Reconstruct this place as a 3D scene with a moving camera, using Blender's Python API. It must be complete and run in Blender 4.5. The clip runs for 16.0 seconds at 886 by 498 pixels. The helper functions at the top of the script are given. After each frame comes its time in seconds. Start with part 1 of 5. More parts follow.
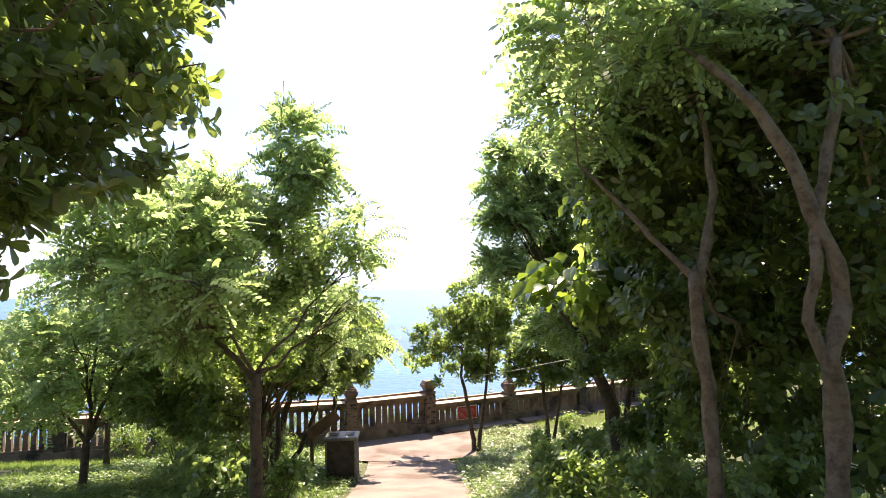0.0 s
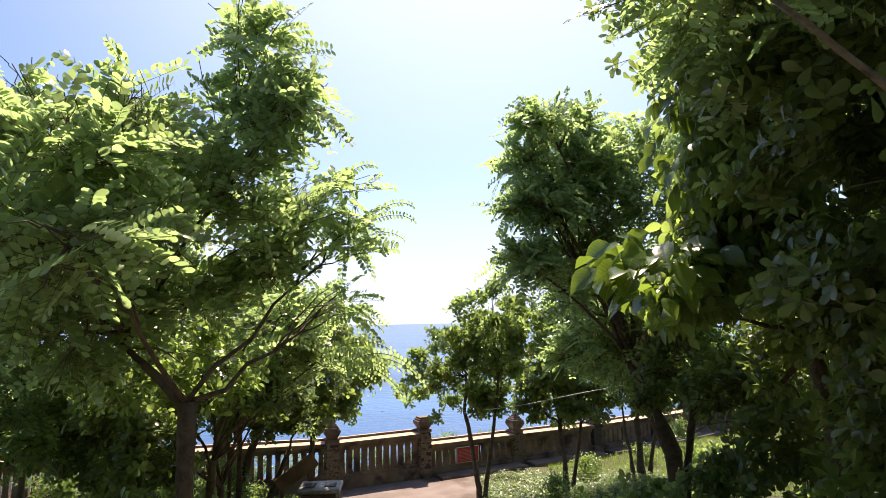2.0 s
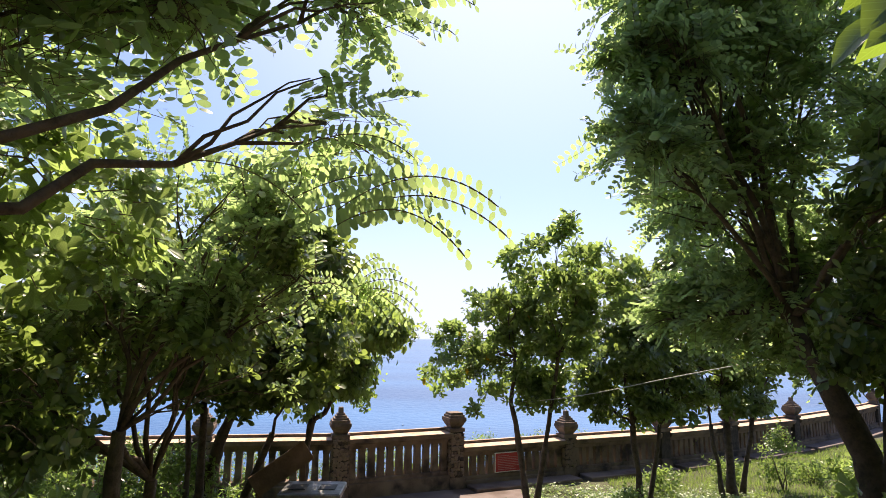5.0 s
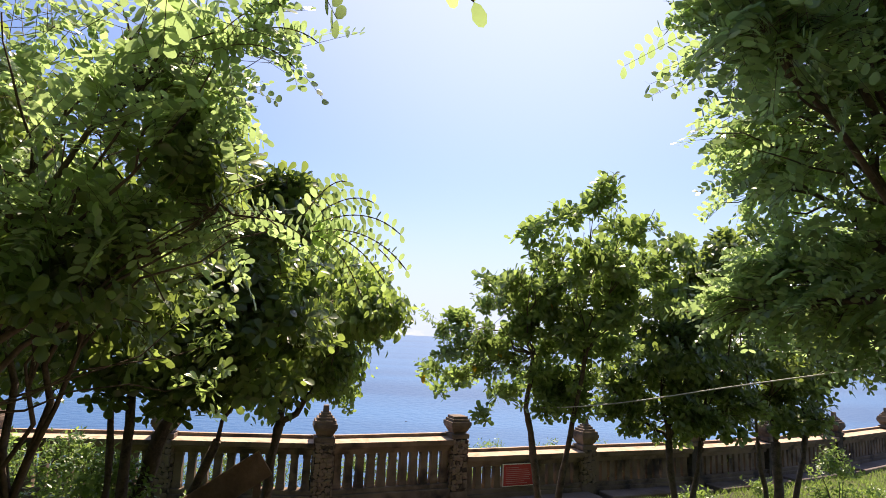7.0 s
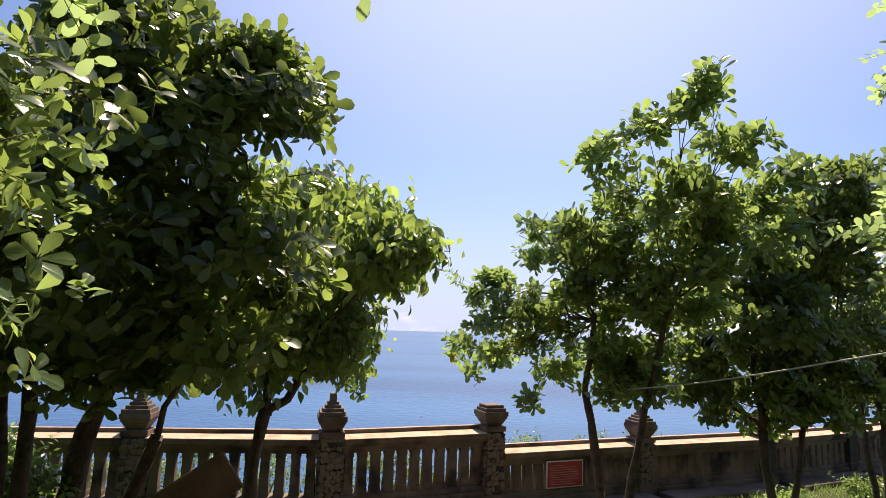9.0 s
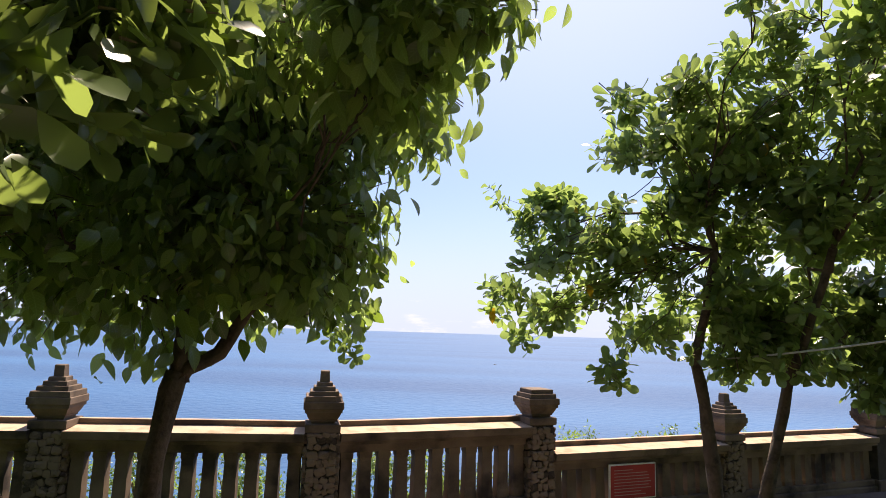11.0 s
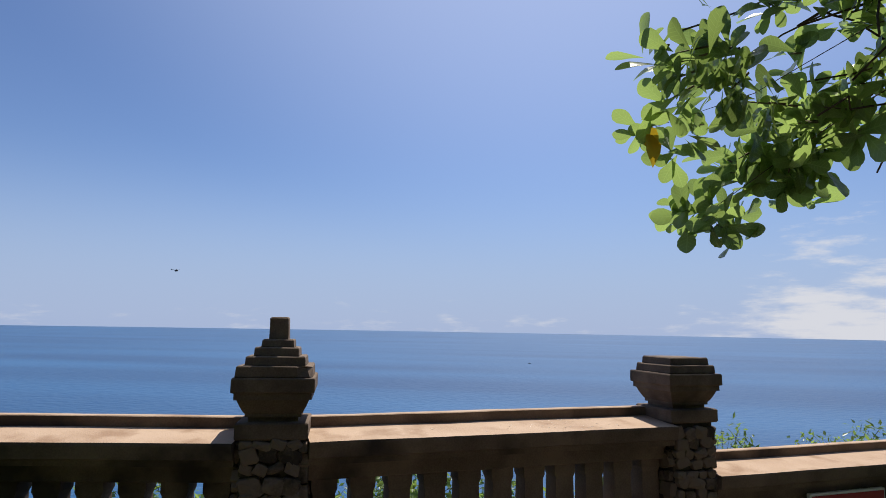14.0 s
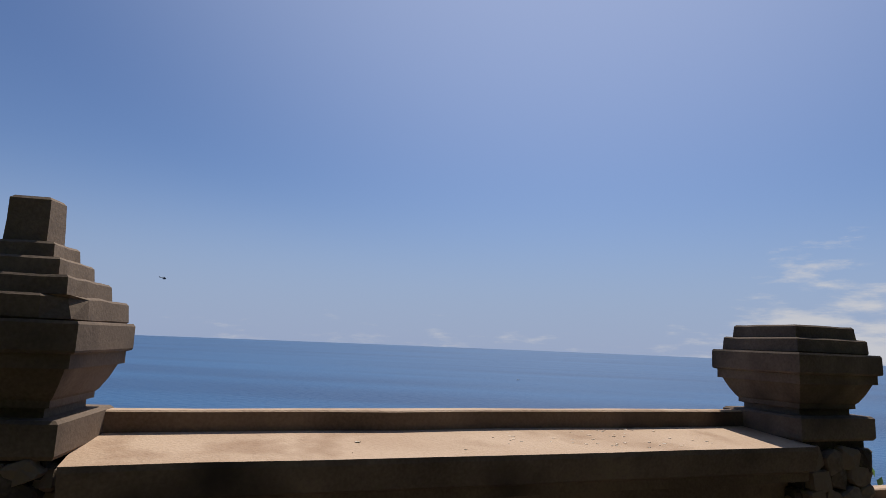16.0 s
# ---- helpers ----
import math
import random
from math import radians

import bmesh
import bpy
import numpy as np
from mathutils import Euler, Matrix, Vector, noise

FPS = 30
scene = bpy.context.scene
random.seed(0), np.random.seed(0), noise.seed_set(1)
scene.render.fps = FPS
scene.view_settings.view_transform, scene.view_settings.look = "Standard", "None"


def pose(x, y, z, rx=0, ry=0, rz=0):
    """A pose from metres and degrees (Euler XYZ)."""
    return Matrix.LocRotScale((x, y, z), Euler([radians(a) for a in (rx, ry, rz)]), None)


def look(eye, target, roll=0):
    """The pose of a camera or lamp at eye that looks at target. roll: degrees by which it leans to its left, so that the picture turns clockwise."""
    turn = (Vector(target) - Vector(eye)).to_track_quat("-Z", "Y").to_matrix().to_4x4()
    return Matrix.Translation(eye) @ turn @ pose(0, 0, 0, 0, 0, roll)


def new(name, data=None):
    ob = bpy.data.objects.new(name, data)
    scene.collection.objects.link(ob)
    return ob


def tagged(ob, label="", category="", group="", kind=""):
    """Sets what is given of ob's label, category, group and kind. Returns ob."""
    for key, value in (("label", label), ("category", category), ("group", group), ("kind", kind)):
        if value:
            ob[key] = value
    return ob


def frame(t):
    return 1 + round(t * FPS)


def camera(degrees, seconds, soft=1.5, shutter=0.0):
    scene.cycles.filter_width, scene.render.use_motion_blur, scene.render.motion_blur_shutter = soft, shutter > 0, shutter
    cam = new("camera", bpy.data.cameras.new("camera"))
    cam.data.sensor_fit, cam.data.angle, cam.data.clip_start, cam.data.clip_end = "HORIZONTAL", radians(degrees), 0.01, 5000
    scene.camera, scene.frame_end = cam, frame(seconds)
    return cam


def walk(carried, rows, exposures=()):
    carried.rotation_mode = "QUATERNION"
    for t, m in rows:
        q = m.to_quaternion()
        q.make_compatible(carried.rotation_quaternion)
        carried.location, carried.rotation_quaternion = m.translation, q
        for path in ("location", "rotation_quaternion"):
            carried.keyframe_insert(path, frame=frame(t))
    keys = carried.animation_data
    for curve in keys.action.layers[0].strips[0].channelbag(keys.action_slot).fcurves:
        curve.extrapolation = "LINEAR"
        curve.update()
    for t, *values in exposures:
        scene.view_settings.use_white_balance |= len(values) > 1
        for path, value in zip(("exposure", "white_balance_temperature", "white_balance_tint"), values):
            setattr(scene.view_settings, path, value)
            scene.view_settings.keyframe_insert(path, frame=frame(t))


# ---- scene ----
cam = camera(72.0, 16.0, soft=0.6)
PATH = [
    (0, (0.706, -2.219, 3.999), (0.628, -0.223, 4.112), -1.3),
    (0.5, (0.513, -1.691, 3.97), (0.464, 0.301, 4.134), -1.2),
    (1, (0.397, -1.145, 3.864), (0.386, 0.845, 4.067), -1.1),
    (1.5, (0.296, -0.57, 3.74), (0.297, 1.417, 3.966), -1.1),
    (2, (0.255, -0.06, 3.625), (0.236, 1.927, 3.853), -1.1),
    (2.5, (0.239, 0.438, 3.485), (0.203, 2.424, 3.719), -1.0),
    (3, (0.199, 0.922, 3.359), (0.129, 2.906, 3.606), -0.6),
    (3.5, (0.176, 1.39, 3.257), (0.083, 3.372, 3.512), -0.4),
    (4, (0.066, 1.891, 3.128), (-0.034, 3.871, 3.39), -0.1),
    (4.5, (-0.052, 2.33, 2.894), (-0.149, 4.308, 3.174), 0.2),
    (7, (-0.122, 4.266, 2.707), (-0.254, 6.244, 2.978), 2.8),
    (7.5, (-0.178, 4.707, 2.655), (-0.305, 6.686, 2.92), 2.9),
    (8, (-0.254, 5.154, 2.58), (-0.388, 7.133, 2.841), 2.6),
    (8.5, (-0.383, 5.539, 2.523), (-0.528, 7.518, 2.777), 2.4),
    (9, (-0.428, 5.961, 2.392), (-0.597, 7.937, 2.647), 1.8),
    (11.5, (-0.894, 8.57, 1.896), (-1.095, 10.543, 2.155), 1.8),
    (12, (-0.98, 9.094, 1.84), (-1.17, 11.069, 2.093), 2.0),
    (12.5, (-1.023, 9.557, 1.778), (-1.236, 11.53, 2.033), 1.7),
    (13, (-1.122, 9.963, 1.729), (-1.376, 11.93, 1.987), 1.0),
    (13.5, (-1.194, 10.395, 1.611), (-1.478, 12.357, 1.88), 0.7),
    (14, (-1.204, 10.807, 1.522), (-1.506, 12.767, 1.777), 1.0),
    (14.5, (-1.192, 11.203, 1.432), (-1.503, 13.16, 1.702), 1.4),
    (15, (-1.192, 11.521, 1.402), (-1.496, 13.478, 1.676), 1.7),
    (15.5, (-1.178, 11.891, 1.352), (-1.51, 13.842, 1.641), 2.5),
    (16, (-1.305, 12.3, 1.282), (-1.579, 14.258, 1.585), 2.3),
]
EXPOSURES = [(0.0, 2.02, 8150, 19), (0.6, 1.86, 8150, 19), (1.5, 1.38, 7950, 18), (4.5, 1.27, 7850, 19), (7.0, 1.10, 7900, 17), (9.0, 0.88, 7800, 17), (11.5, 1.07, 8000, 18),
             (12.5, 1.00, 7850, 17), (13.5, 0.45, 7100, 12), (14.5, -0.03, 6600, 9), (16.0, -0.16, 6750, 10)]
walk(cam, [(t, look(eye, target, roll)) for t, eye, target, roll in PATH], EXPOSURES)


# ---- world and sun ----
SUN_EL, SUN_AZ = 57.0, 6.0
world = bpy.data.worlds.new("sky")
scene.world = world
world.use_nodes = True
wn = world.node_tree.nodes
sky = wn.new("ShaderNodeTexSky")
sky.sky_type, sky.sun_disc = "NISHITA", False
sky.sun_elevation, sky.sun_rotation = radians(SUN_EL), radians(SUN_AZ)
sky.altitude, sky.air_density, sky.dust_density, sky.ozone_density = 60, 1.0, 0.3, 3.5
wn["Background"].inputs["Strength"].default_value = 0.079
wl = world.node_tree.links
wco = wn.new("ShaderNodeTexCoord")
wsep = wn.new("ShaderNodeSeparateXYZ")
wl.new(wco.outputs["Generated"], wsep.inputs[0])
haze = wn.new("ShaderNodeMapRange")
haze.interpolation_type = "SMOOTHERSTEP"
haze.inputs["From Min"].default_value, haze.inputs["From Max"].default_value = -0.02, 0.30
haze.inputs["To Min"].default_value, haze.inputs["To Max"].default_value = 0.9, 0.0
wl.new(wsep.outputs["Z"], haze.inputs["Value"])
veil = wn.new("ShaderNodeMix")
veil.data_type = "RGBA"
veil.inputs["B"].default_value = (4.15, 5.35, 8.2, 1)
wl.new(haze.outputs["Result"], veil.inputs["Factor"])
tone = wn.new("ShaderNodeMix")
tone.data_type, tone.blend_type = "RGBA", "MULTIPLY"
tone.inputs["Factor"].default_value = 1.0
tone.inputs["B"].default_value = (0.83, 0.905, 1.12, 1)
wl.new(sky.outputs["Color"], tone.inputs["A"])
wl.new(tone.outputs["Result"], veil.inputs["A"])
# bright aureole of sea haze round the sun
sun_way = (math.sin(radians(SUN_AZ)) * math.cos(radians(SUN_EL)), math.cos(radians(SUN_AZ)) * math.cos(radians(SUN_EL)), math.sin(radians(SUN_EL)))
wdot = wn.new("ShaderNodeVectorMath")
wdot.operation = "DOT_PRODUCT"
wdot.inputs[1].default_value = sun_way
wl.new(wco.outputs["Generated"], wdot.inputs[0])
glow = wn.new("ShaderNodeMapRange")
glow.interpolation_type = "SMOOTHSTEP"
glow.inputs["From Min"].default_value, glow.inputs["From Max"].default_value = 0.62, 1.0
glow.inputs["To Min"].default_value, glow.inputs["To Max"].default_value = 0.0, 1.0
wl.new(wdot.outputs["Value"], glow.inputs["Value"])
aureole = wn.new("ShaderNodeMix")
aureole.data_type, aureole.blend_type = "RGBA", "ADD"
aureole.inputs["B"].default_value = (2.95, 3.05, 3.2, 1)
wl.new(glow.outputs["Result"], aureole.inputs["Factor"])
# low fair-weather clouds along the horizon, and a larger bank to the east of the sun
cmap = wn.new("ShaderNodeMapping")
cmap.inputs["Scale"].default_value = (5.0, 5.0, 22.0)
wl.new(wco.outputs["Generated"], cmap.inputs["Vector"])
puff = wn.new("ShaderNodeTexNoise")
puff.inputs["Scale"].default_value, puff.inputs["Detail"].default_value, puff.inputs["Roughness"].default_value = 2.4, 9, 0.62
wl.new(cmap.outputs[0], puff.inputs["Vector"])
low = wn.new("ShaderNodeMapRange")
low.interpolation_type = "SMOOTHSTEP"
low.inputs["From Min"].default_value, low.inputs["From Max"].default_value = 0.075, 0.015
low.inputs["To Min"].default_value, low.inputs["To Max"].default_value = -0.22, 0.035
wl.new(wsep.outputs["Z"], low.inputs["Value"])
bank = wn.new("ShaderNodeVectorMath")
bank.operation = "DISTANCE"
bank.inputs[1].default_value = (0.42, 0.905, 0.06)
wl.new(wco.outputs["Generated"], bank.inputs[0])
near = wn.new("ShaderNodeMapRange")
near.interpolation_type = "SMOOTHSTEP"
near.inputs["From Min"].default_value, near.inputs["From Max"].default_value = 0.26, 0.03
near.inputs["To Min"].default_value, near.inputs["To Max"].default_value = 0.0, 0.34
wl.new(bank.outputs["Value"], near.inputs["Value"])
csum, csum2 = wn.new("ShaderNodeMath"), wn.new("ShaderNodeMath")
wl.new(puff.outputs["Fac"], csum.inputs[0])
wl.new(low.outputs["Result"], csum.inputs[1])
wl.new(csum.outputs[0], csum2.inputs[0])
wl.new(near.outputs["Result"], csum2.inputs[1])
cmask = wn.new("ShaderNodeMapRange")
cmask.interpolation_type = "SMOOTHSTEP"
cmask.inputs["From Min"].default_value, cmask.inputs["From Max"].default_value = 0.55, 0.86
cmask.inputs["To Min"].default_value, cmask.inputs["To Max"].default_value = 0.0, 0.78
wl.new(csum2.outputs[0], cmask.inputs["Value"])
clouds = wn.new("ShaderNodeMix")
clouds.data_type = "RGBA"
clouds.inputs["B"].default_value = (8.4, 8.5, 9.0, 1)
wl.new(cmask.outputs["Result"], clouds.inputs["Factor"])
wl.new(veil.outputs["Result"], clouds.inputs["A"])
wl.new(clouds.outputs["Result"], aureole.inputs["A"])
wl.new(aureole.outputs["Result"], wn["Background"].inputs["Color"])
sun = new("sun", bpy.data.lights.new("sun", "SUN"))
sun.data.energy, sun.data.angle, sun.data.color = 5.0, radians(0.5), (1.0, 0.95, 0.87)
a, e = radians(SUN_AZ), radians(SUN_EL)
sun.matrix_world = look(Vector((math.sin(a) * math.cos(e), math.cos(a) * math.cos(e), math.sin(e))) * 50, (0, 0, 0))


# ---- materials ----
def material(name, dark, light, scale=6.0, rough=0.85, bump=0.3, bump_scale=60.0, fine=0.35, island=0.0, each=0.0, spec=0.3, metal=0.0, stain=None):
    """A surface with two scales of colour variation and fine relief."""
    m = bpy.data.materials.new(name)
    m.use_nodes = True
    n, l = m.node_tree.nodes, m.node_tree.links
    b = n["Principled BSDF"]
    b.inputs["Roughness"].default_value, b.inputs["Metallic"].default_value = rough, metal
    b.inputs["Specular IOR Level"].default_value = spec
    co = n.new("ShaderNodeTexCoord")
    geo = n.new("ShaderNodeNewGeometry")
    big, small = n.new("ShaderNodeTexNoise"), n.new("ShaderNodeTexNoise")
    for t, sc, det in ((big, scale, 5), (small, bump_scale, 4)):
        t.inputs["Scale"].default_value, t.inputs["Detail"].default_value = sc, det
        l.new(geo.outputs["Position"], t.inputs["Vector"])
    mix = n.new("ShaderNodeMath")
    mix.operation = "MULTIPLY_ADD"
    l.new(small.outputs["Fac"], mix.inputs[0])
    mix.inputs[1].default_value = fine
    l.new(big.outputs["Fac"], mix.inputs[2])
    fac = mix.outputs[0]
    for amount, kind in ((island, "i"), (each, "e")):
        if amount:
            add = n.new("ShaderNodeMath")
            add.operation = "MULTIPLY_ADD"
            if kind == "i":
                l.new(geo.outputs["Random Per Island"], add.inputs[0])
            else:
                oi = n.new("ShaderNodeObjectInfo")
                l.new(oi.outputs["Random"], add.inputs[0])
            add.inputs[1].default_value = amount
            l.new(fac, add.inputs[2])
            fac = add.outputs[0]
    ramp = n.new("ShaderNodeValToRGB")
    ramp.color_ramp.elements[0].position, ramp.color_ramp.elements[0].color = 0.40 + (island + each) * 0.3, (*dark, 1)
    ramp.color_ramp.elements[1].position, ramp.color_ramp.elements[1].color = 0.85 + (island + each) * 0.6, (*light, 1)
    l.new(fac, ramp.inputs["Fac"])
    col = ramp.outputs["Color"]
    if stain:
        st = n.new("ShaderNodeTexNoise")
        st.inputs["Scale"].default_value, st.inputs["Detail"].default_value = stain[1], 6
        l.new(geo.outputs["Position"], st.inputs["Vector"])
        sr = n.new("ShaderNodeValToRGB")
        sr.color_ramp.elements[0].position, sr.color_ramp.elements[1].position = 0.52, 0.66
        l.new(st.outputs["Fac"], sr.inputs["Fac"])
        sm = n.new("ShaderNodeMix")
        sm.data_type = "RGBA"
        l.new(sr.outputs["Color"], sm.inputs["Factor"])
        l.new(col, sm.inputs["A"])
        sm.inputs["B"].default_value = (*stain[0], 1)
        col = sm.outputs["Result"]
    l.new(col, b.inputs["Base Color"])
    if bump:
        bp = n.new("ShaderNodeBump")
        bp.inputs["Strength"].default_value, bp.inputs["Distance"].default_value = bump, 0.01
        l.new(small.outputs["Fac"], bp.inputs["Height"])
        l.new(bp.outputs["Normal"], b.inputs["Normal"])
    return m


def leaf_material(name, dark, light, through_col, trans=0.45, rough=0.45, veins=0.0, holes=False):
    """Leaf blades: a waxy upper side that lets part of the light through."""
    m = bpy.data.materials.new(name)
    m.use_nodes = True
    n, l = m.node_tree.nodes, m.node_tree.links
    b, out = n["Principled BSDF"], n["Material Output"]
    b.inputs["Roughness"].default_value, b.inputs["Specular IOR Level"].default_value = rough * 0.8, 0.5
    geo = n.new("ShaderNodeNewGeometry")
    ramp = n.new("ShaderNodeValToRGB")
    ramp.color_ramp.elements[0].color, ramp.color_ramp.elements[1].color = (*dark, 1), (*light, 1)
    no = n.new("ShaderNodeTexNoise")
    no.inputs["Scale"].default_value = 2.2
    l.new(geo.outputs["Position"], no.inputs["Vector"])
    av = n.new("ShaderNodeMath")
    av.operation = "MULTIPLY_ADD"
    l.new(geo.outputs["Random Per Island"], av.inputs[0])
    av.inputs[1].default_value = 0.6
    l.new(no.outputs["Fac"], av.inputs[2])
    sub = n.new("ShaderNodeMath")
    sub.operation = "SUBTRACT"
    l.new(av.outputs[0], sub.inputs[0])
    sub.inputs[1].default_value = 0.3
    l.new(sub.outputs[0], ramp.inputs["Fac"])
    l.new(ramp.outputs["Color"], b.inputs["Base Color"])
    tr = n.new("ShaderNodeBsdfTranslucent")
    hue = n.new("ShaderNodeMix")
    hue.data_type = "RGBA"
    l.new(geo.outputs["Random Per Island"], hue.inputs["Factor"])
    hue.inputs["A"].default_value = (*[c * 0.6 for c in through_col], 1)
    hue.inputs["B"].default_value = (*through_col, 1)
    l.new(hue.outputs["Result"], tr.inputs["Color"])
    mx = n.new("ShaderNodeMixShader")
    mx.inputs[0].default_value = trans
    l.new(b.outputs[0], mx.inputs[1])
    l.new(tr.outputs[0], mx.inputs[2])
    l.new(mx.outputs[0], out.inputs["Surface"])
    uv = n.new("ShaderNodeUVMap")
    uv.uv_map = "leaf"
    if veins:
        # pale side veins that slant towards the tip, and a relief between them
        sp = n.new("ShaderNodeSeparateXYZ")
        l.new(uv.outputs[0], sp.inputs[0])

        def calc(op, x, y):
            q = n.new("ShaderNodeMath")
            q.operation = op
            for k, val in enumerate((x, y)):
                if hasattr(val, "is_linked"):
                    l.new(val, q.inputs[k])
                elif val is not None:
                    q.inputs[k].default_value = val
            return q.outputs[0]

        across = calc("ABSOLUTE", sp.outputs["Y"], None)
        along = calc("FRACT", calc("MULTIPLY", calc("SUBTRACT", sp.outputs["X"], calc("MULTIPLY", across, 0.8)), veins), None)
        side_vein = calc("GREATER_THAN", along, 0.86)
        rib = calc("LESS_THAN", across, 0.014)
        line = calc("MAXIMUM", side_vein, rib)
        pale = n.new("ShaderNodeMix")
        pale.data_type = "RGBA"
        l.new(calc("MULTIPLY", line, 0.45), pale.inputs["Factor"])
        l.new(ramp.outputs["Color"], pale.inputs["A"])
        pale.inputs["B"].default_value = (*[min(1.0, c * 1.8 + 0.03) for c in light], 1)
        l.new(pale.outputs["Result"], b.inputs["Base Color"])
        bp = n.new("ShaderNodeBump")
        bp.inputs["Strength"].default_value, bp.inputs["Distance"].default_value = 0.35, 0.004
        l.new(along, bp.inputs["Height"])
        l.new(bp.outputs["Normal"], b.inputs["Normal"])
    if holes:
        # small holes eaten by insects
        vo = n.new("ShaderNodeTexVoronoi")
        vo.inputs["Scale"].default_value = 24.0
        l.new(uv.outputs[0], vo.inputs["Vector"])
        bite = n.new("ShaderNodeMath")
        bite.operation = "LESS_THAN"
        l.new(vo.outputs["Distance"], bite.inputs[0])
        bite.inputs[1].default_value = 0.17
        clear = n.new("ShaderNodeBsdfTransparent")
        mh = n.new("ShaderNodeMixShader")
        l.new(bite.outputs[0], mh.inputs[0])
        l.new(mx.outputs[0], mh.inputs[1])
        l.new(clear.outputs[0], mh.inputs[2])
        l.new(mh.outputs[0], out.inputs["Surface"])
    return m


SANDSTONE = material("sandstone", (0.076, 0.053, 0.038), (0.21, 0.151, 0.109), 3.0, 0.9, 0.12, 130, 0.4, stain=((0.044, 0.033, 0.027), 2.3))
# Paler copy of the sandstone: sunlight put into the colour of the rail's top.
SUNLIT_TOP = material("sunlit_rail_stone", (0.385, 0.258, 0.172), (0.50, 0.362, 0.258), 4.0, 0.85, 0.28, 120, 0.4, stain=((0.33, 0.212, 0.136), 5.0))
RUBBLE = material("rubble_stone", (0.045, 0.033, 0.025), (0.185, 0.135, 0.098), 9.0, 0.9, 0.5, 80, 0.35, each=0.9)
MORTAR = material("mortar", (0.03, 0.025, 0.02), (0.08, 0.064, 0.052), 12.0, 0.95, 0.6, 120)
PAVING = material("path_concrete", (0.107, 0.082, 0.072), (0.195, 0.157, 0.142), 1.6, 0.92, 0.4, 90, 0.3, stain=((0.088, 0.063, 0.050), 1.1))
SOIL = material("soil_and_moss", (0.022, 0.026, 0.012), (0.063, 0.067, 0.030), 1.5, 0.95, 0.8, 40, 0.5)
BARK = material("pale_bark", (0.045, 0.032, 0.024), (0.17, 0.13, 0.095), 14.0, 0.9, 0.9, 45, 0.5, stain=((0.17, 0.14, 0.112), 7.0))
BARK_DARK = material("dark_bark", (0.03, 0.022, 0.016), (0.115, 0.085, 0.062), 14.0, 0.9, 0.9, 55, 0.5)
TWIG = material("twig_bark", (0.06, 0.05, 0.03), (0.19, 0.16, 0.10), 20.0, 0.9, 0.3, 60)
RED = material("red_enamel", (0.311, 0.022, 0.022), (0.407, 0.037, 0.033), 5.0, 0.5, 0.1, 60)
LETTERING = material("faded_lettering", (0.370, 0.163, 0.148), (0.459, 0.252, 0.229), 9.0, 0.6, 0.1, 60)
WHITE = material("white_paint", (0.62, 0.58, 0.52), (0.8, 0.78, 0.74), 9.0, 0.6, 0.1, 60)
BIN = material("grey_bin_stone", (0.022, 0.018, 0.016), (0.081, 0.067, 0.058), 8.0, 0.8, 0.5, 70)
METAL = material("bin_metal", (0.10, 0.10, 0.10), (0.26, 0.26, 0.26), 15.0, 0.4, 0.1, 80, metal=0.8)
BOARD = material("brown_timber", (0.10, 0.055, 0.035), (0.22, 0.13, 0.085), 6.0, 0.75, 0.3, 40)
BLACK = material("dark_paint", (0.01, 0.01, 0.012), (0.03, 0.03, 0.035), 6.0, 0.5, 0.1, 40)
ROPE = material("grey_rope", (0.35, 0.34, 0.31), (0.6, 0.58, 0.54), 60.0, 0.8, 0.1, 90)
LEAF_FINE = leaf_material("compound_leaf", (0.08, 0.14, 0.052), (0.235, 0.33, 0.145), (0.55, 0.77, 0.29), 0.5, 0.36)
LEAF_OVAL = leaf_material("oval_leaf", (0.05, 0.095, 0.036), (0.135, 0.205, 0.07), (0.48, 0.67, 0.18), 0.42, 0.26, veins=9.0)
LEAF_BROAD = leaf_material("broad_leaf", (0.045, 0.08, 0.032), (0.13, 0.20, 0.075), (0.52, 0.72, 0.16), 0.45, 0.36, veins=9.0, holes=True)
# Darker oval leaf that passes less light: shade painted into the dense crowns.
LEAF_SHADED = leaf_material("shaded_leaf", (0.04, 0.07, 0.028), (0.10, 0.148, 0.05), (0.50, 0.68, 0.15), 0.32, 0.38)
LEAF_GROUND = leaf_material("ground_leaf", (0.045, 0.09, 0.024), (0.12, 0.20, 0.055), (0.40, 0.58, 0.13), 0.42, 0.45)
LEAF_YELLOW = leaf_material("yellow_leaf", (0.35, 0.22, 0.02), (0.5, 0.32, 0.03), (0.7, 0.45, 0.03), 0.4, 0.4)


# ---- building helpers ----
def part(name, bm, mat, parent=None, label=""):
    """Links a bmesh (or mesh) as one object under a thing or a part."""
    if isinstance(bm, bmesh.types.BMesh):
        me = bpy.data.meshes.new(name)
        bm.to_mesh(me)
        bm.free()
    else:
        me = bm
    if mat and not me.materials:
        me.materials.append(mat)
    ob = new(name, me)
    ob.parent = parent
    return tagged(ob, label)


def empty(name, m, label, category, group=""):
    ob = new(name)
    ob.matrix_world = m
    ob.empty_display_size = 0.2
    return tagged(ob, label, category, group)


